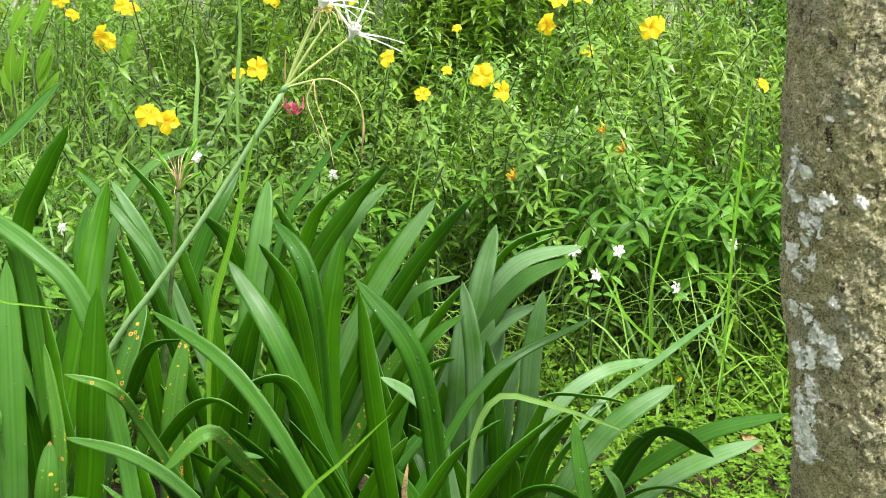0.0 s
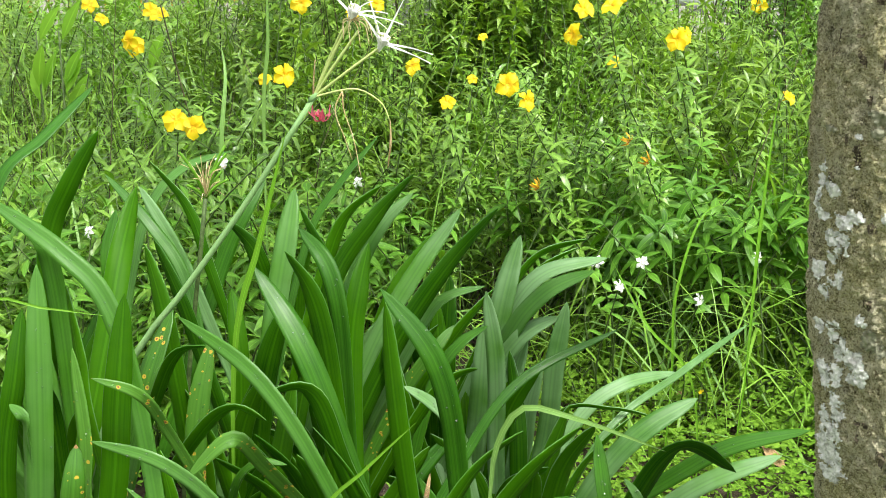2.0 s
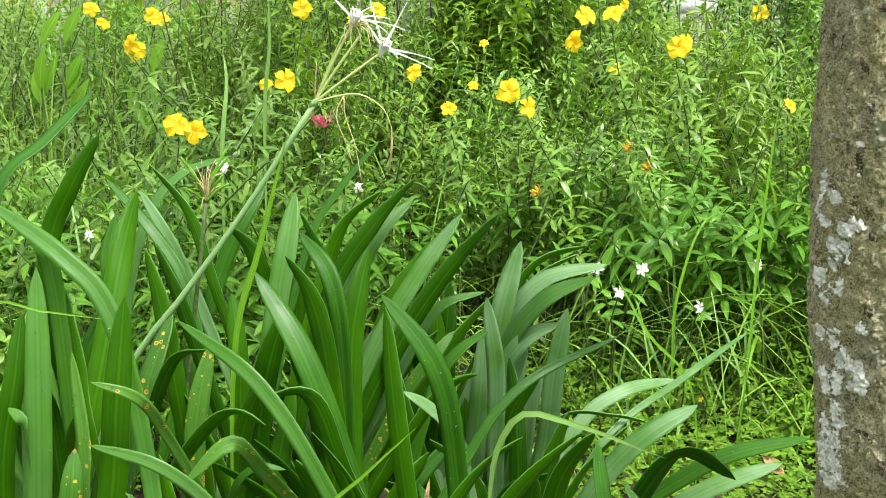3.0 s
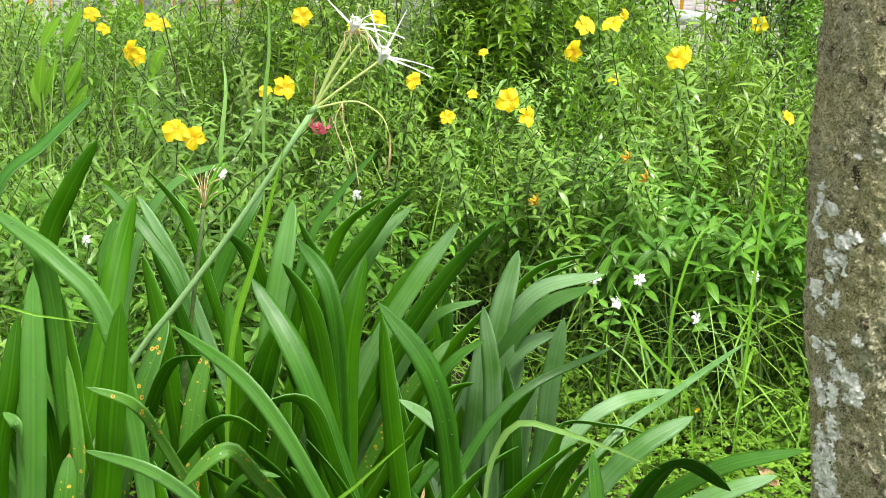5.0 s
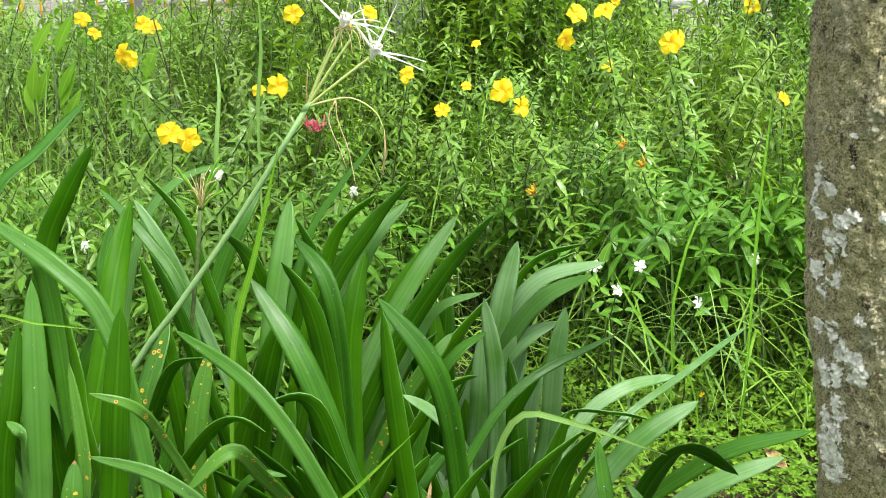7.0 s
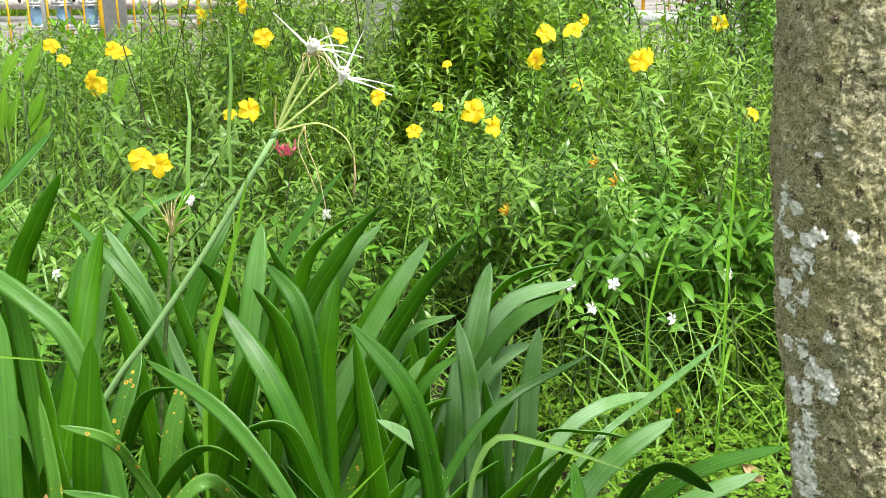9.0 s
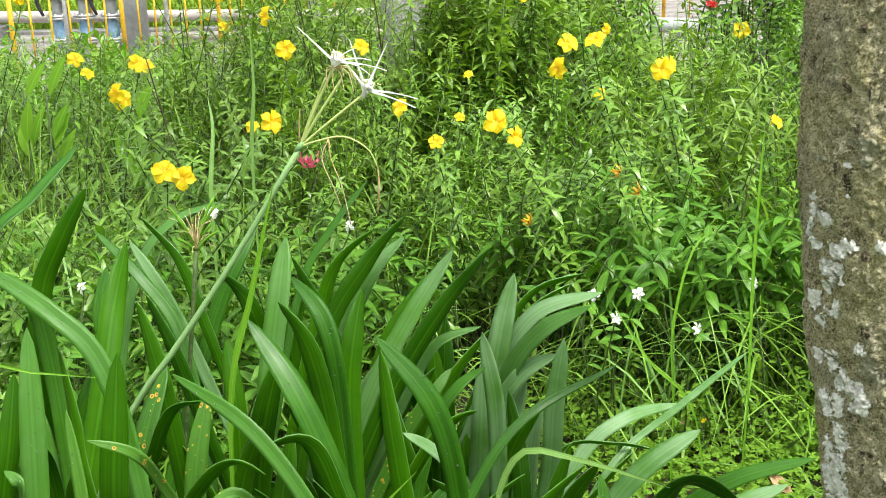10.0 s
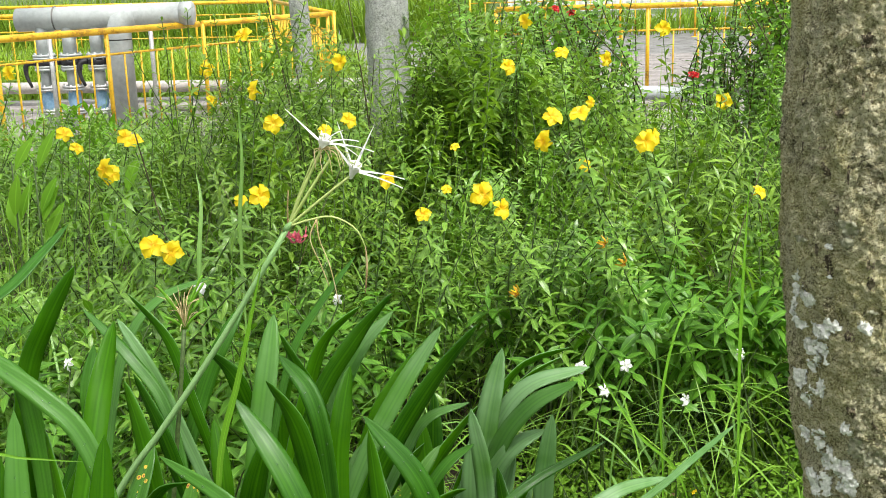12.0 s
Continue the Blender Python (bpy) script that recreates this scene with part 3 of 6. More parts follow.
part("column", pipe(elbow, 0.125, M_PIPE, sides=28), manifold, "thick pale grey upright pipe with elbow")
part("column_mark", pipe([(0, -0.06, 0.878), (0, -0.06, 0.888)], 0.127, M_VALVE, sides=28), manifold)
for x in (-0.77, -0.51, -0.24):
    part("branch_pipe", pipe([(x, 0, 1.02), (x, 0, 0.74)], 0.066, M_PIPE), manifold)
    plate = Geo()
    plate.add([(x + a, t, z) for t in (-0.012, 0.012) for a, z in ((0.06, 1.04), (0.15, 1.02), (0.06, 0.88))], [(0, 1, 2), (5, 4, 3), (0, 3, 4, 1), (1, 4, 5, 2), (2, 5, 3, 0)])
    part("gusset", plate.mesh("gusset", M_PIPE, False), manifold)
    flange(x, 0, 0.73, 0.112, manifold, M_PIPE)
    body = part("valve_body", pipe([(x, 0, 0.705), (x, 0, 0.695), (x, 0, 0.655), (x, 0, 0.645)], [0.09, 0.105, 0.105, 0.09], M_VALVE), manifold, "black cast iron wafer valve body")
    part("valve_lever", pipe(spline([(x - 0.09, -0.03, 0.68), (x - 0.16, -0.06, 0.67), (x - 0.175, -0.06, 0.56), (x - 0.13, -0.06, 0.44)], 10), [0.03, 0.024, 0.014], M_VALVE, sides=8), body)
    part("valve_neck", pipe([(x + 0.09, 0, 0.68), (x + 0.15, -0.01, 0.68)], 0.028, M_VALVE, sides=10), body)
    flange(x, 0, 0.62, 0.105, manifold, M_PIPE)
    part("branch_pipe", pipe([(x, 0, 0.6), (x, 0, 0.44)], 0.056, M_PIPE), manifold)
    flange(x, 0, 0.42, 0.108, manifold, M_STEEL)
    part("pump_valve", pipe([(x, 0, 0.4), (x, 0, 0.37), (x, 0, 0.3), (x, 0, 0.25), (x, 0, 0.21)], [0.05, 0.058, 0.066, 0.058, 0.05], M_BLUE), manifold, "sky blue painted check valve")
    flange(x, 0, 0.19, 0.108, manifold, M_STEEL)
    part("branch_pipe", pipe([(x, 0, 0.17), (x, 0, 0.0)], 0.06, M_PIPE), manifold)

low_pipe = thing("low_pipe", "pale pinkish horizontal pipe on low concrete blocks", "pipe", (-3.9, 12.5, 0))
part("tube", pipe([(-3.2, 0.1, 0.36), (3.0, -0.1, 0.3)], 0.062, M_PALE_PIPE), low_pipe)
for x in (-2.6, -1.2, 0.3, 1.7, 2.7):
    g = Geo()
    box(g, (x - 0.1, -0.12, 0.0), (x + 0.1, 0.12, 0.26), 0, 0.015)
    part("block", g.mesh("block", M_KERB, False), low_pipe)
white_pipe = thing("low_pipe", "thin white pipe lying low beside the paving", "pipe", (-3.2, 12.1, 0))
part("tube", pipe([(0, 0, 0.13), (2.6, 0.3, 0.12)], 0.04, M_PALE_PIPE), white_pipe)
for x in (0.3, 1.4, 2.4):
    g = Geo()
    box(g, (x - 0.06, 0.115 * x - 0.08, 0.0), (x + 0.06, 0.115 * x + 0.08, 0.095), 0, 0.01)
    part("block", g.mesh("block", M_KERB, False), white_pipe)
right_pipe = thing("low_pipe", "grey painted pipe on low blocks with a capped end", "pipe", (2.4, 11.6, 0))
part("tube", pipe([(-1.35, 0.35, 0.23), (-0.15, 0.0, 0.19)], 0.066, M_PIPE), right_pipe)
part("collar", pipe([(-0.78, 0.185, 0.21), (-0.7, 0.162, 0.2075)], 0.075, M_PALE_PIPE), right_pipe)
part("cap", pipe([(-0.15, 0.0, 0.19), (-0.08, -0.02, 0.188), (-0.065, -0.024, 0.187)], [0.073, 0.073, 0.055], M_PIPE), right_pipe)
for x in (-1.1, -0.35):
    g = Geo()
    box(g, (x - 0.08, -0.3 * x - 0.15, 0.0), (x + 0.08, -0.3 * x + 0.05, 0.145), 0, 0.01)
    part("block", g.mesh("block", M_KERB, False), right_pipe)
bed("kerb", (0.9, 12.35, -0.02), (6.0, 12.6, 0.17), M_KERB, "grey concrete kerb at the edge of the paving")
for x, y in ((-3.845, 11.15), (-2.915, 11.3)):
    thing("steel_post", "slim galvanised steel post in the paving", "post", (x, y, 0), "slim posts", mesh=rod_mesh("steel_post", (0, 0, 0), (0, 0, 0.98), 0.022, M_STEEL, 8))
thing("steel_post", "slim yellow painted upright behind the pipes", "post", (-3.82, 11.75, 0), mesh=rod_mesh("steel_post", (0, 0, 0), (0, 0, 0.95), 0.035, M_RAIL, 8))


# ---- trees ----
def bark_radius(rr, a, z, seed, knots):
    """The trunk's radius at an angle and height, with swellings, flakes and pits."""
    q = Vector((math.cos(a) * 3, math.sin(a) * 3, z * 18 + seed))
    rr *= 1 + 0.04 * noise.noise(q * 0.35)
    flake = noise.noise(q * 3.1 + Vector((5, 0, 0))) + 0.5 * noise.noise(q * 7.3)
    rr += knots * (0.9 * noise.noise(q * 1.2) + 0.7 * max(-0.7, min(0.4, flake * 2.6)) + 0.65 * noise.noise(q * 13.0) + 0.4 * noise.noise(q * 29.0))
    return rr


def tree(name_label, centre, radius, height, mat, seed, crown_r, sides=72, rows=220, knots=0.006, fine=None):
    """A tapering, slightly crooked trunk with uneven bark, limbs and a loose crown. centre(z) gives the trunk's axis."""
    r = np.random.default_rng(seed)
    x0, y0 = centre(0.0)
    ob = thing("tree", name_label, "tree", (x0, y0, 0))
    g = Geo()
    zs = np.linspace(-0.05, height, rows)
    if fine:
        zs = np.concatenate([np.linspace(-0.05, fine[0], 40)[:-1], np.linspace(*fine, rows), np.linspace(fine[1], height, 60)[1:]])
        rows = len(zs)
    angles = np.linspace(0, 2 * math.pi, sides, endpoint=False)
    if fine:
        angles = np.concatenate([np.linspace(-1.15, -0.05, int(sides * 0.82), endpoint=False), np.linspace(-0.05, 0.85, sides - int(sides * 0.82), endpoint=False)]) * math.pi
    v, uv = [], []
    for z in zs:
        cx, cy = centre(z)
        for a in angles:
            rr = bark_radius(radius(z), a, z, seed, knots)
            v.append((cx - x0 + rr * math.cos(a), cy - y0 + rr * math.sin(a), z))
            uv.append((a, z))
    f = [(i * sides + j, i * sides + (j + 1) % sides, (i + 1) * sides + (j + 1) % sides, (i + 1) * sides + j) for i in range(rows - 1) for j in range(sides)]
    g.add(v, f, uv)
    part("trunk", g.mesh("trunk", mat), ob, "rough bark with lichen" if mat is M_BARK else "smooth grey bark")
    cx, cy = centre(height)
    top = np.array([cx - x0, cy - y0, height - 0.02])
    leaf_o, leaf_d = [], []
    for k in range(7):
        a = 2 * math.pi * (k + r.uniform(-0.3, 0.3)) / 7
        reach = crown_r * r.uniform(0.6, 1.0)
        tip = top + np.array([math.cos(a) * reach, math.sin(a) * reach, crown_r * r.uniform(0.5, 1.1)])
        midp = (top + tip) / 2 + r.normal(0, 0.08, 3) * crown_r + np.array([0, 0, 0.1])
        limb = Geo()
        line = spline([top - np.array([0, 0, 0.15]), midp, tip], 10)
        tube(limb, line, [radius(height) * 0.6, 0.008], 8)
        part("limb", limb.mesh("limb", mat), ob)
        for p in line[3:]:
            for _ in range(2):
                c = p + r.normal(0, 0.22, 3) * crown_r * 0.5
                m = r.integers(9, 20)
                leaf_o.append(c + r.normal(0, 0.13, (m, 3)))
                leaf_d.append(r.normal(0, 1, (m, 3)) + [0, 0, -0.3])
    o, d = np.concatenate(leaf_o), np.concatenate(leaf_d)
    cg = Geo()
    leaves(cg, o, d, np.tile([0.1, 0, 1.0], (len(o), 1)) + r.normal(0, 0.3, (len(o), 3)), r.uniform(0.08, 0.13, len(o)), r.uniform(0.035, 0.05, len(o)), 0.2)
    part("crown", cg.mesh("crown", M_CROWN), ob, "loose crown of mid-green leaves")
    return ob


def near_axis(z):
    k = [(-1, 0.69), (0.0, 0.668), (0.6, 0.622), (0.73, 0.605), (0.792, 0.5957), (0.865, 0.582), (0.936, 0.5715), (1.004, 0.561), (1.07, 0.554), (1.14, 0.5455), (1.2, 0.5418), (1.3, 0.5405), (1.354, 0.5432), (1.41, 0.5455), (2.0, 0.56), (6.0, 0.6)]
    return float(np.interp(z, [a for a, _ in k], [b for _, b in k])), 1.53 - 0.004 * z


def near_radius(z):
    return 0.1 + 0.05 * max(0.0, 0.35 - z) ** 1.5 - 0.006 * max(0.0, z - 1.5)


near_tree = tree("mature tree with olive brown bark and pale lichen patches", near_axis, near_radius, 7.0, M_BARK, 3, 1.7, 230, 440, 0.0042, (0.6, 1.5))
tree("slender grey-barked tree standing among the flowering shrubs", lambda z: (-0.262 - 0.012 * z, 6.0), lambda z: 0.113 - 0.006 * z + 0.06 * max(0.0, 0.5 - z) ** 2, 4.6, M_BARK_GREY, 8, 1.5, 40, 150)
tree("thin grey-barked tree behind the flowering shrubs", lambda z: (-1.02 - 0.04 * z, 8.5), lambda z: 0.074 - 0.006 * z, 4.6, M_BARK_GREY, 21, 1.4, 32, 140, 0.003)


def lichen(turn, z, half_w, half_h, seed, mat=M_LICHEN, lean=0.0):
    """A thin crust with an uneven outline on the near trunk, centred at an angle round it and a height."""
    g = Geo()
    x0, y0 = near_axis(0.0)
    step = 0.0013
    half_w, half_h = half_w * 1.12, half_h * 1.12
    nx, nz = int(half_w * 1.5 / step), int(half_h * 1.5 / step)
    idx, verts, faces = {}, [], []

    def field(u, w):
        u2 = u - lean * w
        e = 1 - ((u2 / half_w) ** 2 + (w / half_h) ** 2)
        q = Vector((u * 85 + seed * 7.1, w * 85, seed * 3.3))
        return e + 1.1 * noise.noise(q) + 0.8 * noise.noise(q * 2.3) + 0.55 * noise.noise(q * 5.7)

    def vert(i, k):
        if (i, k) not in idx:
            u, w = i * step, k * step
            zz = z + w
            cx, cy = near_axis(zz)
            a = radians(turn) + u / 0.1
            rr = bark_radius(near_radius(zz), a, zz, 3, 0.0042)
            rr += 0.0005 if mat is M_SCAR else 0.0013 * min(1.0, max(0.0, field(u, w) * 3)) + 0.0004
            idx[(i, k)] = len(verts)
            verts.append((cx - x0 + rr * math.cos(a), cy - y0 + rr * math.sin(a), zz))
        return idx[(i, k)]
    for i in range(-nx, nx):
        for k in range(-nz, nz):
            if field((i + 0.5) * step, (k + 0.5) * step) > 0.25:
                faces.append((vert(i, k), vert(i + 1, k), vert(i + 1, k + 1), vert(i, k + 1)))
    if faces:
        g.add(verts, faces)
        if mat is M_SCAR:
            part("bark_scar", g.mesh("bark_scar", mat), near_tree, "dark split in the bark")
        else:
            part("lichen_patch", g.mesh("lichen_patch", mat), near_tree, "pale grey crust of lichen")


lichen(-138, 1.089, 0.0088, 0.0068, 1)
lichen(-146, 1.077, 0.0108, 0.0118, 2)
lichen(-150, 1.056, 0.0137, 0.0133, 3)
lichen(-158, 1.056, 0.0086, 0.0071, 4)
lichen(-118, 1.092, 0.0055, 0.0080, 5)
lichen(-164, 1.132, 0.0060, 0.0087, 6)
lichen(-167, 1.111, 0.0060, 0.0133, 7)
lichen(-156, 1.111, 0.0092, 0.0090, 8)
lichen(-170, 1.092, 0.0060, 0.0105, 9)
lichen(-165, 1.080, 0.0110, 0.0072, 10)
lichen(-168, 1.013, 0.0125, 0.0111, 11)
lichen(-157, 1.035, 0.0052, 0.0057, 12)
lichen(-163, 0.997, 0.0079, 0.0077, 13)
lichen(-149, 1.014, 0.0080, 0.0100, 14)
lichen(-155, 1.006, 0.0081, 0.0059, 15)
lichen(-161, 0.989, 0.0048, 0.0061, 16)
lichen(-134, 0.973, 0.0058, 0.0102, 17)
lichen(-158, 0.950, 0.0079, 0.0116, 18)
lichen(-151, 0.961, 0.0057, 0.0038, 19)
lichen(-149, 0.941, 0.0065, 0.0076, 20)
lichen(-150, 0.928, 0.0142, 0.0115, 21)
lichen(-140, 0.925, 0.0103, 0.0128, 22)
lichen(-136, 0.911, 0.0097, 0.0106, 23)
lichen(-141, 0.904, 0.0073, 0.0061, 24)
lichen(-166, 0.893, 0.0139, 0.0147, 25)
lichen(-154, 0.901, 0.0072, 0.0126, 26)
lichen(-169, 0.950, 0.0067, 0.0080, 27)
lichen(-160, 0.868, 0.0061, 0.0107, 28)
lichen(-154, 0.858, 0.0097, 0.0156, 29)
lichen(-162, 0.829, 0.0215, 0.0182, 30)
lichen(-167, 0.801, 0.0200, 0.0158, 31)
lichen(-162, 0.793, 0.0209, 0.0183, 32)
lichen(-165, 0.772, 0.0151, 0.0114, 33)
lichen(-138, 1.139, 0.0029, 0.0020, 34)
lichen(-139, 1.172, 0.0043, 0.0026, 35)
lichen(-166, 0.850, 0.0062, 0.0061, 36)
lichen(-123, 0.947, 0.0132, 0.0058, 38, M_LICHEN_DULL)
lichen(-128, 0.960, 0.0089, 0.0087, 39, M_LICHEN_DULL)
lichen(-126, 0.952, 0.0134, 0.0080, 40, M_LICHEN_DULL)
lichen(-126, 1.195, 0.0105, 0.0063, 41, M_LICHEN_DULL)
lichen(-126, 1.180, 0.0056, 0.0063, 42, M_LICHEN_DULL)
lichen(-114, 1.109, 0.0060, 0.0020, 43, M_LICHEN_DULL)
lichen(-158, 1.173, 0.0076, 0.0039, 44, M_LICHEN_DULL)
lichen(-159, 1.267, 0.0012, 0.0093, 101, M_SCAR, 0.2)
lichen(-160, 1.248, 0.0012, 0.0093, 102, M_SCAR, 0.2)
lichen(-161, 1.347, 0.0018, 0.0121, 103, M_SCAR)
lichen(-159, 1.312, 0.0013, 0.0050, 104, M_SCAR)
lichen(-141, 1.249, 0.0032, 0.0090, 105, M_SCAR, -0.8)
lichen(-127, 1.245, 0.0017, 0.0078, 106, M_SCAR)
lichen(-123, 1.373, 0.0052, 0.0084, 107, M_SCAR)
lichen(-122, 1.326, 0.0013, 0.0064, 108, M_SCAR, -0.4)
lichen(-118, 1.313, 0.0013, 0.0064, 109, M_SCAR, 0.3)
lichen(-134, 1.305, 0.0052, 0.0038, 110, M_SCAR)
lichen(-145, 1.270, 0.0041, 0.0022, 111, M_SCAR)
lichen(-133, 1.210, 0.0029, 0.0057, 112, M_SCAR)
lichen(-161, 1.336, 0.0012, 0.0056, 113, M_SCAR, 0.5)
lichen(-138, 1.153, 0.0044, 0.0151, 121, M_SCAR)
lichen(-115, 1.159, 0.0058, 0.0057, 122, M_SCAR)
lichen(-114, 1.140, 0.0037, 0.0080, 123, M_SCAR)
lichen(-104, 1.111, 0.0012, 0.0058, 124, M_SCAR, -0.3)
lichen(-104, 1.095, 0.0016, 0.0082, 125, M_SCAR)
lichen(-109, 0.865, 0.0040, 0.0094, 126, M_SCAR)
lichen(-123, 0.822, 0.0049, 0.0084, 127, M_SCAR)
lichen(-129, 0.997, 0.0061, 0.0045, 128, M_SCAR)
lichen(-117, 0.987, 0.0045, 0.0044, 129, M_SCAR)
lichen(-127, 1.082, 0.0046, 0.0060, 130, M_SCAR)
lichen(-135, 1.059, 0.0025, 0.0037, 131, M_SCAR)
lichen(-135, 0.856, 0.0082, 0.0028, 132, M_SCAR)
lichen(-138, 0.837, 0.0029, 0.0065, 133, M_SCAR)
lichen(-145, 1.163, 0.0021, 0.0093, 134, M_SCAR)
lichen(-156, 1.123, 0.0036, 0.0061, 135, M_SCAR)


# ---- spider lilies ----
DROPS = []


def lily_leaf(plant, knee, middle, tip, width, face_up, mat=None):
    """A strap leaf with a shallow channel and real thickness, from the crown through knee and middle to the tip."""
    base = plant.location + Vector((random.uniform(-0.035, 0.035), random.uniform(-0.035, 0.035), 0.0))
    n = 30
    line = spline([base, knee, middle, tip], n)
    t = unit(np.gradient(line, axis=0))
    e = radians(face_up)
    away = random.uniform(-0.35, 0.35)
    hint = np.array([away, -math.cos(e), math.sin(e)])
    twist = random.uniform(-0.35, 0.35)
    g, v, uv = Geo(), [], []
    cross = ((-1.0, 0.26), (-0.55, 0.09), (-0.1, 0.0), (0.1, 0.0), (0.55, 0.09), (1.0, 0.26))
    ruffle = random.uniform(0, 9)
    for i in range(n + 1):
        s = i / n
        h = hint + np.array([twist * (s - 0.5), 0, 0])
        side = unit(np.cross(t[i], h))
        nrm = np.cross(side, t[i])
        w = min(1.0, 0.6 + 0.4 * (s / 0.55)) * max(0.0, 1 - max(0.0, (s - 0.7) / 0.3) ** 2.6) ** 0.62
        w = max(w, 0.03) * width / 2
        wav = 0.06 * math.sin(s * 11 + ruffle)
        for layer in (0, 1):
            for c, lift in cross:
                k = 1.0 if layer == 0 else 0.97
                thick = 0.0007 + 0.0011 * (1 - abs(c)) * (1 - s)
                p = line[i] + side * w * c * k + nrm * (w * (lift + wav * c * abs(c)) * (1.1 - 0.6 * s) + (thick if layer == 0 else -thick))
                v.append(p - np.array(plant.location))
                uv.append((0.5 + 0.5 * c, s))
        if s > 0.35 and i < n - 2 and tip[1] < 1.98:
            for c in np.random.uniform(-0.85, 0.85, np.random.randint(0, 3)):
                DROPS.append((line[i] + side * w * c + nrm * (w * np.interp(abs(c), (0.1, 0.55, 1.0), (0.0, 0.09, 0.26)) * (1.1 - 0.6 * s) + 0.0008) + t[i] * np.random.uniform(0, 0.02), nrm))
    f = []
    for i in range(n):
        a, b = 12 * i, 12 * (i + 1)
        for j in range(5):
            f.append((a + j, a + j + 1, b + j + 1, b + j))
            f.append((b + 6 + j, b + 7 + j, a + 7 + j, a + 6 + j))
        f += [(a, b, b + 6, a + 6), (b + 5, a + 5, a + 11, b + 11)]
    g.add(v, f, uv)
    g.mi = [1 if k % 12 in (1, 3, 5, 7, 9) else 0 for k in range(len(f))]
    return part("leaf", g.mesh("leaf", [mat, mat] if mat else [M_LILY_WAX_SHEEN if plant.name in SHEEN_CLUMPS else M_LILY, M_LILY_UNDER]), plant, "leaf with orange rust spots" if mat is M_LILY_SPOT else "")


# clumps whose leaf colour carries the painted sky sheen
SHEEN_CLUMPS = set()


def spider_lily(x, y, waxy_sheen=False):
    plant = thing("spider_lily", "clump of strap-leaved spider lily with a pale bloom and painted sky sheen" if waxy_sheen else "clump of glossy green strap-leaved spider lily, wet with rain", "plant", (x, y, 0), "spider lily clumps")
    if waxy_sheen:
        SHEEN_CLUMPS.add(plant.name)
    g = Geo()
    for k in range(4):
        a = k * 1.6 + x
        tube(g, [(0.03 * math.cos(a), 0.03 * math.sin(a), -0.03), (0.026 * math.cos(a), 0.026 * math.sin(a), 0.05), (0.02 * math.cos(a), 0.02 * math.sin(a), 0.14)], [0.03, 0.026, 0.012], 10)
    part("bulb_neck", g.mesh("bulb_neck", M_SCAPE), plant)
    return plant



# ---- spider lilies: each leaf by its knee, middle and tip, its width, and how far its face is turned up ----
lily = spider_lily(-0.23, 1.55)
lily_leaf(lily, (-0.456, 1.750, 0.699), (-0.464, 1.765, 0.762), (-0.486, 1.800, 0.851), 0.030, 140)
lily_leaf(lily, (-0.402, 1.600, 0.611), (-0.402, 1.610, 0.715), (-0.420, 1.640, 0.829), 0.021, 28, M_LILY_SPOT)
lily_leaf(lily, (-0.412, 1.760, 0.837), (-0.478, 1.780, 0.906), (-0.593, 1.820, 0.969), 0.028, 38)
lily_leaf(lily, (0.067, 1.800, 0.577), (0.156, 1.860, 0.697), (0.308, 1.940, 0.755), 0.015, 38)
lily_leaf(lily, (0.118, 1.660, 0.582), (0.176, 1.670, 0.664), (0.238, 1.700, 0.714), 0.034, 142)
lily_leaf(lily, (0.056, 1.600, 0.618), (0.105, 1.620, 0.695), (0.158, 1.660, 0.724), 0.029, 142)
lily = spider_lily(0.13, 1.61)
lily_leaf(lily, (-0.059, 1.560, 0.641), (-0.172, 1.600, 0.813), (-0.287, 1.660, 0.869), 0.021, 25)
lily_leaf(lily, (-0.060, 1.750, 0.527), (-0.149, 1.790, 0.767), (-0.229, 1.850, 0.870), 0.037, 58)
lily_leaf(lily, (0.083, 1.700, 0.563), (0.043, 1.700, 0.795), (-0.034, 1.720, 0.893), 0.032, 58)
lily_leaf(lily, (0.018, 1.620, 0.605), (-0.006, 1.630, 0.771), (-0.022, 1.660, 0.898), 0.030, 142)
lily_leaf(lily, (0.306, 1.740, 0.537), (0.381, 1.750, 0.660), (0.467, 1.780, 0.608), 0.035, 142)
lily_leaf(lily, (-0.189, 1.500, 0.675), (-0.265, 1.490, 0.755), (-0.353, 1.500, 0.775), 0.017, 25)
lily_leaf(lily, (-0.035, 1.660, 0.577), (-0.071, 1.660, 0.655), (-0.121, 1.680, 0.708), 0.010, 142)
lily = spider_lily(-0.56, 1.63)
lily_leaf(lily, (-0.467, 1.600, 0.609), (-0.459, 1.620, 0.789), (-0.464, 1.660, 0.934), 0.033, 25)
lily_leaf(lily, (-0.410, 1.560, 0.630), (-0.403, 1.560, 0.679), (-0.403, 1.580, 0.724), 0.031, 150, M_LILY_SPOT)
lily_leaf(lily, (-0.398, 1.660, 0.573), (-0.382, 1.680, 0.737), (-0.375, 1.720, 0.874), 0.038, 142)
lily_leaf(lily, (-0.487, 1.950, 0.716), (-0.481, 2.015, 0.815), (-0.474, 2.100, 0.911), 0.040, 142)
lily_leaf(lily, (-0.611, 1.900, 0.966), (-0.564, 1.965, 1.022), (-0.513, 2.050, 1.085), 0.022, 58)
lily_leaf(lily, (-0.398, 1.780, 0.613), (-0.375, 1.805, 0.719), (-0.351, 1.850, 0.798), 0.037, 28, M_LILY_SPOT)
lily_leaf(lily, (-0.527, 1.640, 0.653), (-0.508, 1.660, 0.776), (-0.507, 1.700, 0.855), 0.029, 142)
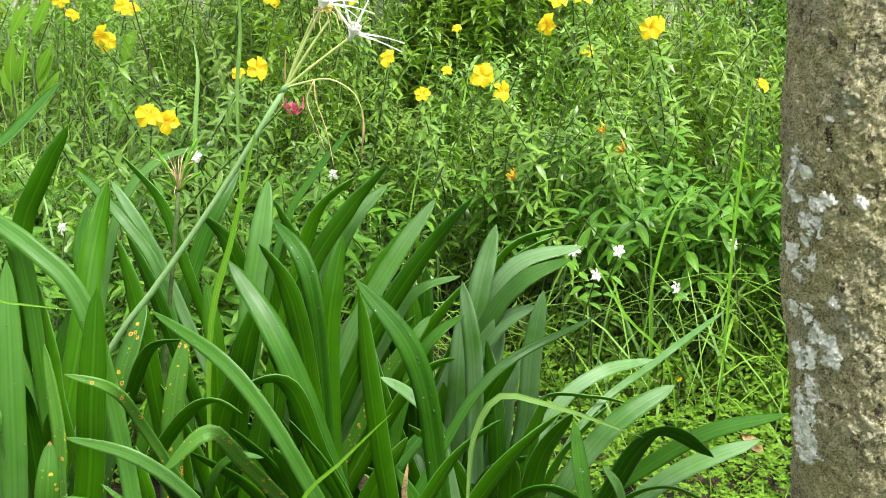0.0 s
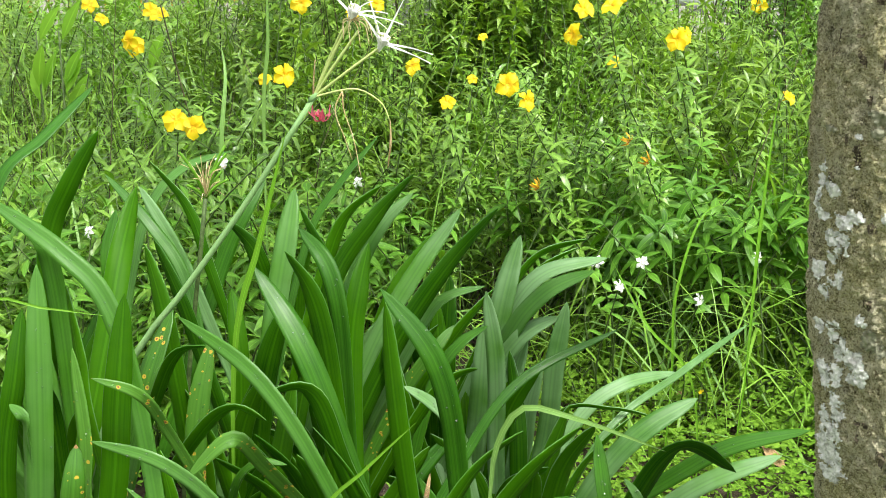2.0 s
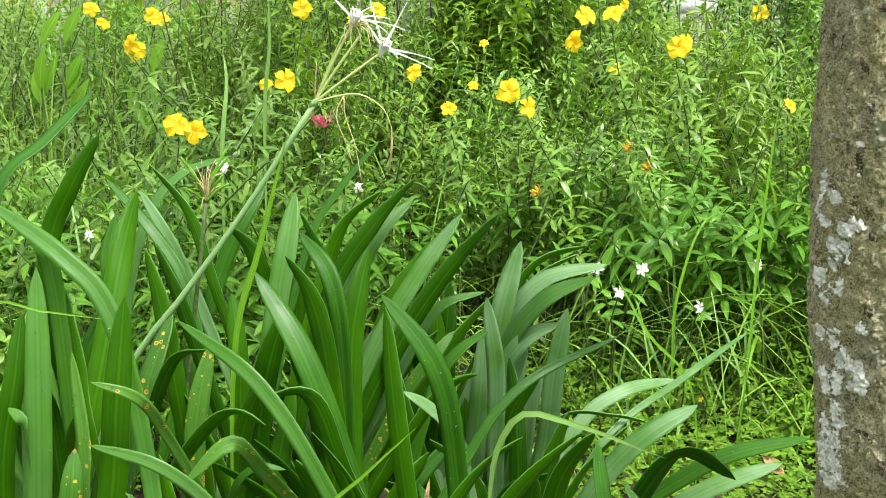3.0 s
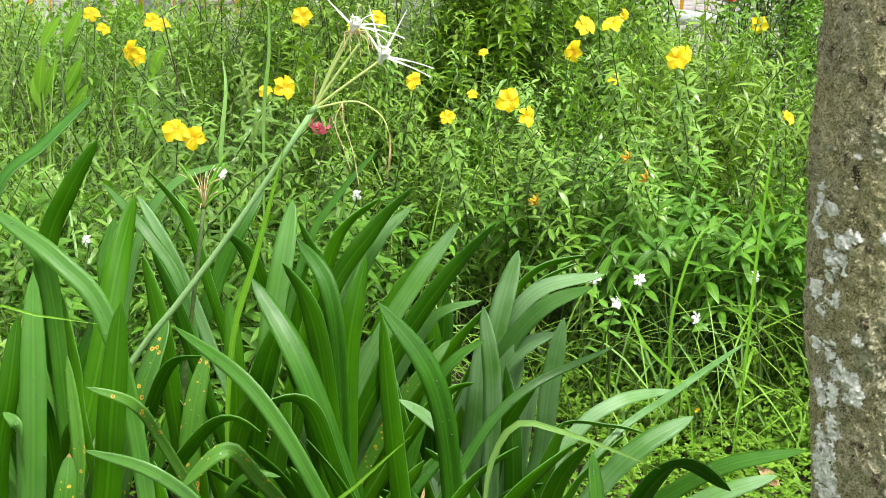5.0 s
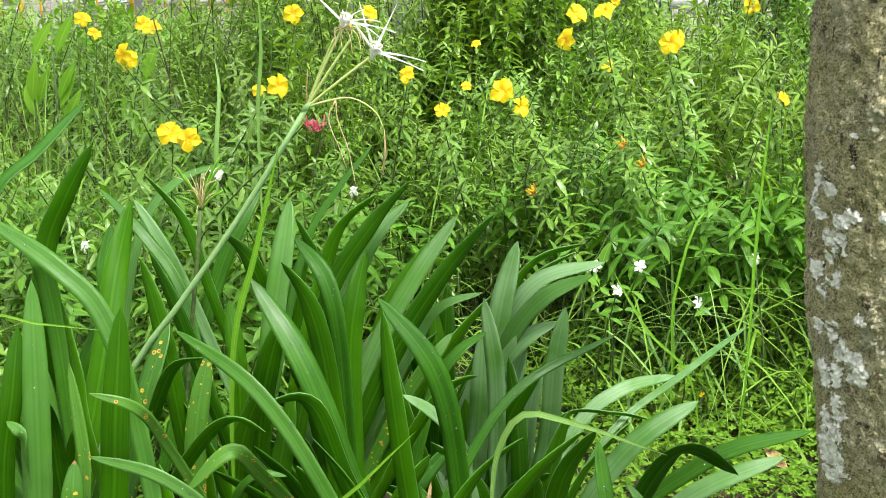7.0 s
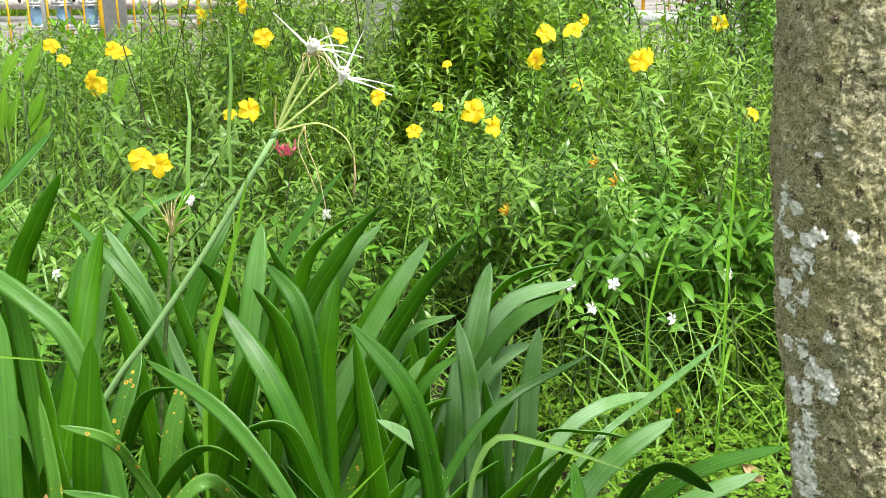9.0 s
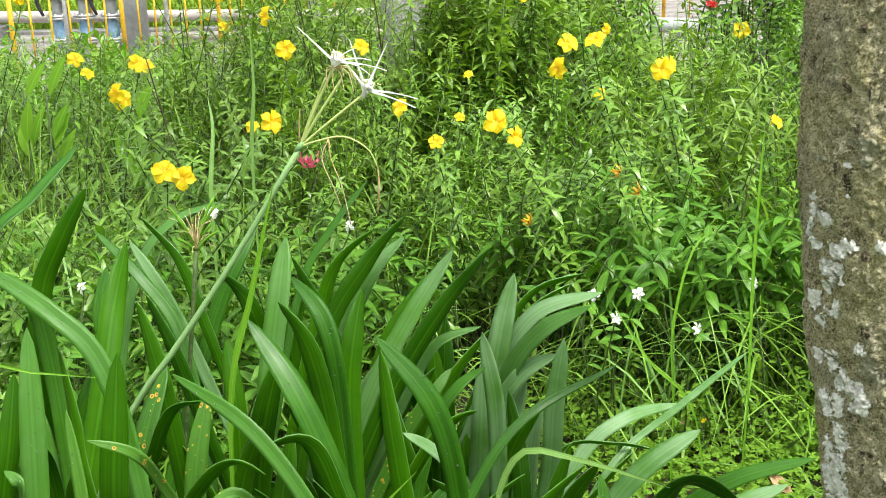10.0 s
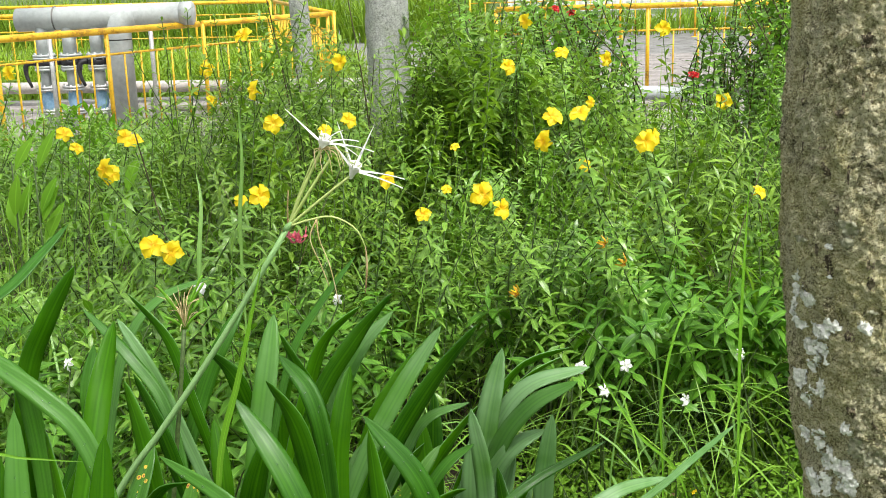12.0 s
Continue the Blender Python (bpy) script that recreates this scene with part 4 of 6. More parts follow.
lily_leaf(lily, (-0.473, 1.600, 0.711), (-0.472, 1.590, 0.756), (-0.492, 1.600, 0.766), 0.019, 58)
lily = spider_lily(0.43, 1.72)
lily_leaf(lily, (0.272, 1.620, 0.612), (0.259, 1.620, 0.679), (0.251, 1.640, 0.734), 0.027, 58)
lily_leaf(lily, (0.330, 1.700, 0.563), (0.318, 1.690, 0.613), (0.299, 1.700, 0.637), 0.017, 58)
lily = spider_lily(-0.09, 1.79)
lily_leaf(lily, (-0.313, 1.680, 0.688), (-0.341, 1.645, 0.765), (-0.395, 1.630, 0.792), 0.016, 28, M_LILY_SPOT)
lily_leaf(lily, (-0.100, 1.880, 0.605), (-0.128, 1.910, 0.842), (-0.182, 1.960, 0.895), 0.030, 58)
lily_leaf(lily, (-0.118, 1.860, 0.643), (-0.150, 1.870, 0.821), (-0.193, 1.900, 0.877), 0.034, 142)
lily_leaf(lily, (-0.102, 1.950, 0.706), (-0.094, 1.975, 0.790), (-0.083, 2.020, 0.854), 0.035, 142)
lily_leaf(lily, (0.030, 1.940, 0.656), (0.069, 1.950, 0.719), (0.108, 1.980, 0.736), 0.024, 58)
lily_leaf(lily, (0.165, 1.620, 0.609), (0.214, 1.600, 0.659), (0.287, 1.600, 0.626), 0.024, 142)
lily_leaf(lily, (-0.265, 1.840, 0.455), (-0.306, 1.860, 0.571), (-0.355, 1.900, 0.646), 0.037, 142)
lily_leaf(lily, (-0.350, 2.000, 0.638), (-0.392, 2.020, 0.757), (-0.438, 2.060, 0.834), 0.028, 142)
lily_leaf(lily, (-0.286, 1.600, 0.608), (-0.291, 1.590, 0.656), (-0.303, 1.600, 0.709), 0.019, 142)
lily_leaf(lily, (-0.281, 1.520, 0.659), (-0.296, 1.500, 0.696), (-0.315, 1.500, 0.714), 0.008, 58)
lily_leaf(lily, (-0.294, 1.460, 0.697), (-0.307, 1.440, 0.726), (-0.337, 1.440, 0.733), 0.009, 58)
lily_leaf(lily, (0.038, 1.600, 0.618), (0.037, 1.590, 0.657), (0.041, 1.600, 0.692), 0.008, 40, M_DEADLEAF)
lily = spider_lily(-0.31, 1.90)
lily_leaf(lily, (-0.243, 2.080, 0.727), (-0.231, 2.110, 0.816), (-0.223, 2.160, 0.899), 0.039, 25)
lily_leaf(lily, (-0.161, 2.120, 0.733), (-0.091, 2.160, 0.847), (-0.027, 2.220, 0.913), 0.031, 142)
lily_leaf(lily, (-0.176, 2.160, 0.749), (-0.141, 2.190, 0.842), (-0.085, 2.240, 0.885), 0.029, 142)
lily_leaf(lily, (-0.205, 2.200, 0.807), (-0.157, 2.240, 0.888), (-0.096, 2.300, 0.960), 0.016, 58)
lily_leaf(lily, (-0.133, 2.200, 0.714), (-0.084, 2.220, 0.818), (-0.030, 2.260, 0.868), 0.029, 58)
lily_leaf(lily, (-0.075, 2.020, 0.675), (-0.006, 2.060, 0.799), (0.059, 2.120, 0.885), 0.031, 58)
lily_leaf(lily, (-0.048, 1.980, 0.674), (0.039, 2.020, 0.814), (0.119, 2.080, 0.899), 0.035, 142)
lily_leaf(lily, (-0.096, 2.120, 0.609), (-0.052, 2.150, 0.724), (0.016, 2.200, 0.819), 0.030, 142)
lily_leaf(lily, (-0.007, 2.060, 0.680), (0.033, 2.070, 0.742), (0.102, 2.100, 0.757), 0.020, 58)
lily_leaf(lily, (-0.011, 1.960, 0.645), (0.029, 1.960, 0.704), (0.055, 1.980, 0.735), 0.022, 28, M_LILY_SPOT)
lily_leaf(lily, (0.004, 2.000, 0.616), (0.062, 2.020, 0.708), (0.116, 2.060, 0.767), 0.031, 142)
lily_leaf(lily, (0.034, 1.880, 0.666), (0.067, 1.880, 0.696), (0.095, 1.900, 0.699), 0.025, 142)
lily_leaf(lily, (-0.234, 1.700, 0.600), (-0.192, 1.680, 0.652), (-0.157, 1.680, 0.649), 0.013, 58)
lily_leaf(lily, (-0.217, 1.820, 0.470), (-0.198, 1.840, 0.576), (-0.182, 1.880, 0.679), 0.036, 142)
lily_leaf(lily, (-0.430, 2.200, 0.708), (-0.499, 2.240, 0.798), (-0.596, 2.300, 0.874), 0.022, 58)
lily_leaf(lily, (-0.367, 1.900, 0.655), (-0.389, 1.920, 0.778), (-0.421, 1.960, 0.859), 0.032, 142)
lily_leaf(lily, (-0.243, 1.920, 0.600), (-0.223, 1.910, 0.702), (-0.198, 1.920, 0.786), 0.043, 142)
lily_leaf(lily, (-0.335, 1.860, 0.531), (-0.326, 1.870, 0.642), (-0.310, 1.900, 0.732), 0.033, 28, M_LILY_SPOT)
lily_leaf(lily, (-0.291, 2.000, 0.619), (-0.297, 2.015, 0.692), (-0.312, 2.050, 0.757), 0.031, 142)
lily = spider_lily(0.18, 1.90, True)
lily_leaf(lily, (0.131, 1.960, 0.487), (0.124, 1.980, 0.678), (0.104, 2.020, 0.779), 0.032, 58)
lily_leaf(lily, (0.062, 1.800, 0.647), (0.028, 1.780, 0.701), (-0.008, 1.780, 0.724), 0.022, 58)
lily_leaf(lily, (-0.019, 1.950, 0.600), (-0.047, 1.965, 0.691), (-0.054, 2.000, 0.724), 0.032, 142)
lily_leaf(lily, (-0.076, 1.720, 0.602), (-0.131, 1.690, 0.759), (-0.185, 1.680, 0.753), 0.027, 142)
lily = spider_lily(0.09, 2.01, True)
lily_leaf(lily, (0.107, 2.120, 0.506), (0.133, 2.160, 0.703), (0.161, 2.220, 0.809), 0.042, 58)
lily_leaf(lily, (0.093, 2.040, 0.461), (0.100, 2.050, 0.594), (0.103, 2.080, 0.704), 0.036, 60)
lily_leaf(lily, (0.207, 2.040, 0.486), (0.220, 2.040, 0.653), (0.236, 2.060, 0.750), 0.034, 58)
lily_leaf(lily, (0.173, 2.080, 0.452), (0.184, 2.080, 0.561), (0.201, 2.100, 0.626), 0.030, 58)
lily_leaf(lily, (0.316, 2.100, 0.411), (0.387, 2.120, 0.489), (0.482, 2.160, 0.536), 0.038, 58)
lily_leaf(lily, (0.323, 2.200, 0.430), (0.483, 2.340, 0.502), (0.639, 2.500, 0.540), 0.014, 38)
lily_leaf(lily, (0.286, 2.260, 0.438), (0.366, 2.300, 0.489), (0.478, 2.360, 0.492), 0.027, 58)
lily_leaf(lily, (0.402, 2.000, 0.396), (0.479, 1.990, 0.468), (0.594, 2.000, 0.516), 0.033, 58)
lily_leaf(lily, (0.343, 1.800, 0.519), (0.405, 1.790, 0.551), (0.493, 1.800, 0.509), 0.011, 142)
lily_leaf(lily, (0.244, 2.200, 0.477), (0.343, 2.215, 0.481), (0.416, 2.250, 0.452), 0.013, 142)
lily_leaf(lily, (-0.181, 1.660, 0.656), (-0.216, 1.630, 0.713), (-0.278, 1.620, 0.658), 0.023, 28, M_LILY_SPOT)
lily_leaf(lily, (0.146, 2.100, 0.451), (0.153, 2.110, 0.577), (0.176, 2.140, 0.649), 0.035, 60)
lily_leaf(lily, (0.281, 2.150, 0.381), (0.311, 2.165, 0.419), (0.372, 2.200, 0.472), 0.026, 142)
lily = spider_lily(-0.62, 2.06)
lily_leaf(lily, (-0.649, 2.150, 0.794), (-0.611, 2.165, 0.891), (-0.566, 2.200, 0.979), 0.037, 142)
lily_leaf(lily, (-0.377, 1.800, 0.658), (-0.320, 1.760, 0.772), (-0.275, 1.740, 0.794), 0.020, 142)
lily_leaf(lily, (-0.299, 1.720, 0.649), (-0.228, 1.690, 0.727), (-0.183, 1.680, 0.715), 0.025, 142)
lily_leaf(lily, (-0.542, 2.360, 0.781), (-0.481, 2.395, 0.861), (-0.397, 2.450, 0.886), 0.025, 58)
lily_leaf(lily, (-0.381, 2.300, 0.727), (-0.344, 2.320, 0.808), (-0.315, 2.360, 0.858), 0.030, 58)
lily_leaf(lily, (-0.531, 2.100, 0.733), (-0.533, 2.110, 0.790), (-0.525, 2.140, 0.858), 0.028, 58)
lily_leaf(lily, (-0.626, 2.100, 0.741), (-0.637, 2.090, 0.815), (-0.692, 2.100, 0.864), 0.033, 58)
lily = spider_lily(-0.14, 2.09, True)
lily_leaf(lily, (0.134, 2.160, 0.661), (0.198, 2.170, 0.753), (0.311, 2.200, 0.778), 0.034, 58)
lily_leaf(lily, (0.142, 2.280, 0.667), (0.198, 2.310, 0.740), (0.290, 2.360, 0.759), 0.024, 142)
lily_leaf(lily, (0.152, 2.240, 0.672), (0.206, 2.260, 0.736), (0.269, 2.300, 0.762), 0.022, 142)
lily_leaf(lily, (0.137, 2.100, 0.624), (0.181, 2.100, 0.681), (0.228, 2.120, 0.698), 0.033, 60)
lily_leaf(lily, (-0.398, 2.240, 0.726), (-0.435, 2.260, 0.825), (-0.511, 2.300, 0.900), 0.020, 142)
lily_leaf(lily, (-0.452, 2.260, 0.728), (-0.488, 2.270, 0.794), (-0.535, 2.300, 0.854), 0.023, 58)
lily_leaf(lily, (-0.232, 2.200, 0.614), (-0.230, 2.210, 0.708), (-0.212, 2.240, 0.772), 0.033, 142)
lily = spider_lily(0.03, 2.17)
lily_leaf(lily, (0.138, 2.120, 0.636), (0.205, 2.100, 0.749), (0.281, 2.100, 0.790), 0.035, 58)
lily_leaf(lily, (0.416, 1.950, 0.500), (0.492, 1.915, 0.575), (0.602, 1.900, 0.616), 0.028, 58)
lily_leaf(lily, (-0.271, 2.160, 0.716), (-0.301, 2.160, 0.793), (-0.346, 2.180, 0.832), 0.032, 142)
lily_leaf(lily, (-0.152, 2.100, 0.771), (-0.183, 2.100, 0.835), (-0.208, 2.120, 0.877), 0.020, 142)


# a few short inner leaves in each crown
for plant in [o for o in scene.objects if o.name.startswith("spider_lily")]:
    x, y = plant.location.x, plant.location.y
    for k in range(16 if x < 0.06 else 7 if x < 0.3 else 0):
        a = k * 2.4 + random.uniform(-0.4, 0.4)
        h, reach = random.uniform(0.42, 0.66) + 0.12 * (y - 1.7), random.uniform(0.05, 0.17)
        ca, sa = math.cos(a) * reach, math.sin(a) * reach
        lily_leaf(plant, (x + ca * 0.3, y + sa * 0.3, h * 0.5), (x + ca * 0.6, y + sa * 0.6, h * 0.85), (x + ca * 1.15, y + sa * 1.15, h), random.uniform(0.026, 0.038), random.choice((30, 140, 145, 150)))


def tepal(g, o, d, sag, length, width, mat=0):
    line = np.array([np.array(o) + np.array(d) * length * s + np.array([0, 0, -1.0]) * sag * length * s * s for s in np.linspace(0, 1, 8)])
    side = unit(np.cross(unit(d), [0.15, -0.55, 0.8]))
    v, uv = [], []
    for i, p in enumerate(line):
        s = i / 7
        w = width * (0.5 + 0.5 * math.sin(math.pi * min(1.0, s * 1.6 + 0.1))) * (1 - s ** 4) + 0.0006
        v += [p - side * w / 2, p + np.array([0, -0.0012, -0.0008]), p + side * w / 2]
        uv += [(0, 0.3 + s), (0.5, 0.3 + s), (1, 0.3 + s)]
    g.add(v, [(3 * i + j, 3 * i + j + 1, 3 * i + j + 4, 3 * i + j + 3) for i in range(7) for j in (0, 1)], uv, mat)


def tall_bloom():
    """The tall stalk with spidery white flowers, spent stalks and a hanging dry one."""
    ob = thing("spider_lily_bloom", "tall leaning stalk with two spidery white flowers and spent dry ones", "flower", (-0.66, 1.9, 0))
    b = np.array([-0.66, 1.9, 0.0])
    head = np.array([-0.142, 1.875, 1.112])

    def stalk(name, pts, r, mat, label="", sides=8):
        g = Geo()
        tube(g, spline([np.array(p) - b for p in pts], 14), r, sides)
        return part(name, g.mesh(name, mat), ob, label)
    stalk("scape", [b, (-0.44, 1.878, 0.68), (-0.334, 1.878, 0.828), (-0.243, 1.877, 0.956), head], [0.006, 0.0048, 0.0037], M_SCAPE, "grey-green leaning flower stalk", 12)
    g = Geo()
    tube(g, [head - b - [0.006, 0, 0.006], head - b, head - b + [0.006, 0, 0.008]], [0.0038, 0.0048, 0.0032], 10)
    part("node", g.mesh("node", M_SCAPE), ob)
    one, two = np.array([-0.086, 1.865, 1.228]), np.array([-0.046, 1.86, 1.191])
    stalk("flower_tube", [head, (-0.1155, 1.87, 1.169), one + [-0.003, 0, -0.008]], [0.0024, 0.002], M_TUBE, "yellow-green flower tube")
    stalk("flower_tube", [head, (-0.112, 1.868, 1.158), one + [0.008, 0, -0.022]], [0.0022, 0.0018], M_TUBE)
    stalk("flower_tube", [head, (-0.1225, 1.872, 1.16), one + [-0.014, 0, -0.02]], [0.0018, 0.0013], M_TUBE)
    stalk("flower_tube", [head, (-0.1, 1.866, 1.146), two + [-0.006, 0, -0.008]], [0.0022, 0.0019], M_TUBE)
    stalk("dry_bract", [head, (-0.141, 1.872, 1.135), (-0.138, 1.87, 1.165)], [0.0016, 0.0007], M_DRY)
    stalk("hanging_stalk", [head, (-0.115, 1.865, 1.122), (-0.078, 1.86, 1.128), (-0.045, 1.855, 1.11), (-0.034, 1.855, 1.085)], [0.0018, 0.0008], M_TUBE)
    stalk("withered_flower", [(-0.034, 1.855, 1.087), (-0.033, 1.853, 1.06), (-0.037, 1.853, 1.02)], [0.0007, 0.0018, 0.0006], M_DRY, "brown withered flower hanging down")
    for dx, z in ((-0.012, 1.03), (0.0, 1.005)):
        stalk("dry_thread", [(-0.1, 1.862, 1.125), (-0.098 + dx, 1.858, 1.1), (-0.085 + dx, 1.858, 1.06), (-0.075 + dx, 1.858, z)], [0.0011, 0.0006], M_STRAW, "", 5)
    for k in range(9):
        a = 0.7 * k
        end = one + [0.02 * math.cos(a) + 0.008, -0.006, -0.03 - 0.012 * math.sin(a)]
        stalk("dry_thread", [one + [0, 0, -0.006], (one + end) / 2 + [0.006 * math.cos(a), 0, 0.006], end], [0.0008, 0.0005], M_STRAW, "", 4)
    for c, dirs in ((one, ((-0.9, 0.2, 0.85, 0.0), (0.95, -0.1, 0.02, 0.18), (0.9, 0.3, 0.3, 0.3), (0.5, -0.4, 0.55, 0.25), (-0.1, 0.6, 0.4, 0.3), (0.7, 0.2, 0.1, 0.6))),
                    (two, ((-0.28, 0.1, 0.95, 0.0), (0.45, 0.1, 0.9, 0.0), (1.0, -0.1, -0.05, 0.12), (0.95, -0.2, -0.22, 0.1), (-0.6, 0.4, 0.85, 0.1), (0.2, -0.5, 0.35, 0.5)))):
        cup = Geo()
        ring = [(0.0022, -0.014), (0.004, -0.005), (0.006, 0.004), (0.0082, 0.012), (0.0074, 0.0125), (0.007, 0.003), (0.002, -0.006)]
        ax = unit(np.array([0.35, -0.45, 0.8]))
        s1 = unit(np.cross(ax, [0, 1, 0]))
        s2 = np.cross(ax, s1)
        v = [c - b + ax * h + (s1 * math.cos(k * math.pi / 6) + s2 * math.sin(k * math.pi / 6)) * r * (1 + 0.12 * (k % 2)) for r, h in ring for k in range(12)]
        cup.add(v, [(i * 12 + k, i * 12 + (k + 1) % 12, (i + 1) * 12 + (k + 1) % 12, (i + 1) * 12 + k) for i in range(6) for k in range(12)], [(0.5, 0.9)] * len(v))
        fl = part("flower", cup.mesh("flower", M_WHITE), ob, "white cup with long thread-like petals")
        for dx, dy, dz, sag in dirs:
            pg = Geo()
            tepal(pg, c - b, unit([dx, dy, dz]), sag, 0.07 if sag < 0.25 else 0.052, 0.0034)
            part("petal", pg.mesh("petal", M_WHITE), fl)
        for k in range(5):
            pg = Geo()
            d = unit(ax + 0.7 * (s1 * math.cos(k * 1.26) + s2 * math.sin(k * 1.26)))
            tube(pg, [c - b + d * 0.008, c - b + d * 0.03], [0.0006, 0.0004], 4)
            tube(pg, [c - b + d * 0.03 - s1 * 0.003, c - b + d * 0.03 + s1 * 0.003], 0.0009, 4)
            part("stamen", pg.mesh("stamen", M_TUBE), fl)


tall_bloom()


def spent_head():
    """The short stalk with a dry seed head."""
    ob = thing("spider_lily_bloom", "short stalk with a spent dry seed head and curled threads", "flower", (-0.44, 2.1, 0))
    b = np.array([-0.44, 2.1, 0.0])
    top = np.array([-0.36, 2.1, 0.895])
    g = Geo()
    tube(g, spline([b - b, (0.02, 0, 0.45), top - b], 10), [0.005, 0.0035], 10)
    part("scape", g.mesh("scape", M_STEM), ob)
    for k in range(26):
        a = k * 2.4
        d = np.array([math.cos(a) * 0.35, math.sin(a) * 0.35, 0.95 if k % 3 else 0.4])
        g = Geo()
        ln = random.uniform(0.045, 0.1)
        tube(g, spline([top - b, top - b + d * ln * 0.6, top - b + d * ln + [0.01 * math.cos(a), 0, -0.02 * (k % 2)]], 6), [0.0009 if k % 4 else 0.003, 0.0005 if k % 4 else 0.0022], 6)
        part("bract" if k % 4 else "seed_pod", g.mesh("bract", M_STRAW if k % 4 else M_LIME), ob)


spent_head()


# ---- flowering thicket ----


def make_petal(mat, length=0.033, width=0.033, curl=0.35, rows=8):
    g, v, uv = Geo(), [], []
    for i in range(rows + 1):
        s = i / rows
        w = width * (0.32 + 0.68 * math.sin(math.pi * min(0.5, 0.08 + s * 0.62))) * math.sqrt(max(0.02, 1 - max(0.0, (s - 0.58) / 0.42) ** 2))
        for j in range(5):
            c = (j - 2) / 2
            v.append((length * s - 0.003 * c * c * (s > 0.7), c * w / 2, 0.32 * length * s - curl * length * s * s + 0.2 * w * c * c + 0.0026 * s * math.sin(8 * s + 5 * c) + 0.0018 * c))
            uv.append((j / 4, s))
    g.add(v, [(5 * i + j, 5 * i + j + 1, 5 * i + j + 6, 5 * i + j + 5) for i in range(rows) for j in range(4)], uv)
    return g.mesh("petal", mat)


def make_throat(mat, r=0.008, length=0.034):
    g = Geo()
    tube(g, [(0, 0, -length), (0, 0, -length * 0.6), (0, 0, -length * 0.25), (0, 0, 0.001), (0, 0, -0.004)], [0.0022, 0.003, 0.0065, r, 0.003], 10, cap=False)
    g.uv = [np.tile([0.5, 0.5], (g.n, 1))]
    return g.mesh("flower", mat)


PETAL, THROAT = make_petal(M_YELLOW, curl=0.5), make_throat(M_YELLOW)
WILTED = make_petal(M_WILT, 0.03, 0.014, 1.1)
RED_PETAL, RED_THROAT = make_petal(M_RED, 0.022, 0.02, 0.3), make_throat(M_RED, 0.005, 0.02)
WHITE_PETAL, WHITE_THROAT = make_petal(M_WHITE, 0.017, 0.014, 0.5), make_throat(M_WHITE, 0.004, 0.016)
PINK_PETAL, PINK_THROAT = make_petal(M_PINK, 0.03, 0.009, 0.9), make_throat(M_PINK, 0.004, 0.02)


def flower(plant, at, facing, size=1.0, petal=None, throat=None, label="yellow five-petalled trumpet flower", n=5):
    """A trumpet with separate petals; facing: the way the mouth looks."""
    m = Matrix.Translation(Vector(at) - plant.location) @ Vector(facing).to_track_quat("Z", "Y").to_matrix().to_4x4() @ Matrix.Scale(size, 4)
    fl = part("flower", throat or THROAT, plant, label, m @ pose(0, 0, 0, 0, 0, random.uniform(0, 72)))
    for k in range(n):
        part("petal", petal or PETAL, fl, m=pose(0, 0, 0, 0, 0, 360 / n * k + random.uniform(-5, 5)) @ pose(0.004, 0, 0, random.uniform(-12, 12), random.uniform(-18, 14), random.uniform(-8, 8)) @ Matrix.Scale(random.uniform(0.82, 1.08), 4))
    return fl


def shoot(stems, foliage, a, b, r, leaf_len=0.055, leaf_wid=0.016, gap=0.032, whorl=4, start=0.25, rise=0.3, droop=0.5, bow=0.3, stem_r=0.0035, mat=0, form=None):
    """A leafy stem from a to b with whorls of leaves and a tuft at its tip."""
    a, b = np.array(a, float), np.array(b, float)
    ln = np.linalg.norm(b - a)
    midp = (a + b) / 2 + np.array([*r.normal(0, bow * 0.5, 2) * ln, 0.06 * ln])
    n = max(5, int(ln / 0.06))
    line = spline([a, midp, b], n)
    tube(stems, line, [stem_r, stem_r * 0.45], 5, cap=False)
    nodes = int(ln * (1 - start) / gap)
    if nodes < 1:
        return
    s = np.linspace(start, 1.0, nodes)
    c = np.stack([np.interp(s * n, np.arange(n + 1), line[:, k]) for k in range(3)], 1)
    t = unit(np.stack([np.interp(s * n, np.arange(n + 1), np.gradient(line, axis=0)[:, k]) for k in range(3)], 1))
    u = unit(np.cross(t, [0.3, 1, 0.2]))
    w = np.cross(t, u)
    o, d, up, sz = [], [], [], []
    for k in range(nodes):
        ph = k * 2.4 + r.uniform(0, 1)
        end = s[k] > 0.93
        for j in range(whorl):
            if r.uniform() < 0.1:
                continue
            ang = ph + 2 * math.pi * j / whorl + r.normal(0, 0.2)
            out = u[k] * math.cos(ang) + w[k] * math.sin(ang)
            o.append(c[k])
            d.append(out + t[k] * (rise + (0.55 if end else 0.0) + r.normal(0, 0.2)))
            up.append(t[k] + [0, 0, 0.6])
            sz.append((0.72 if end else 1.0) * r.uniform(0.7, 1.15))
    sz = np.array(sz)
    (form or leaves)(foliage, o, d, up, leaf_len * sz, leaf_wid * sz * r.uniform(0.85, 1.2, len(sz)), droop + r.normal(0, 0.16, len(sz)), 0.22, mat)


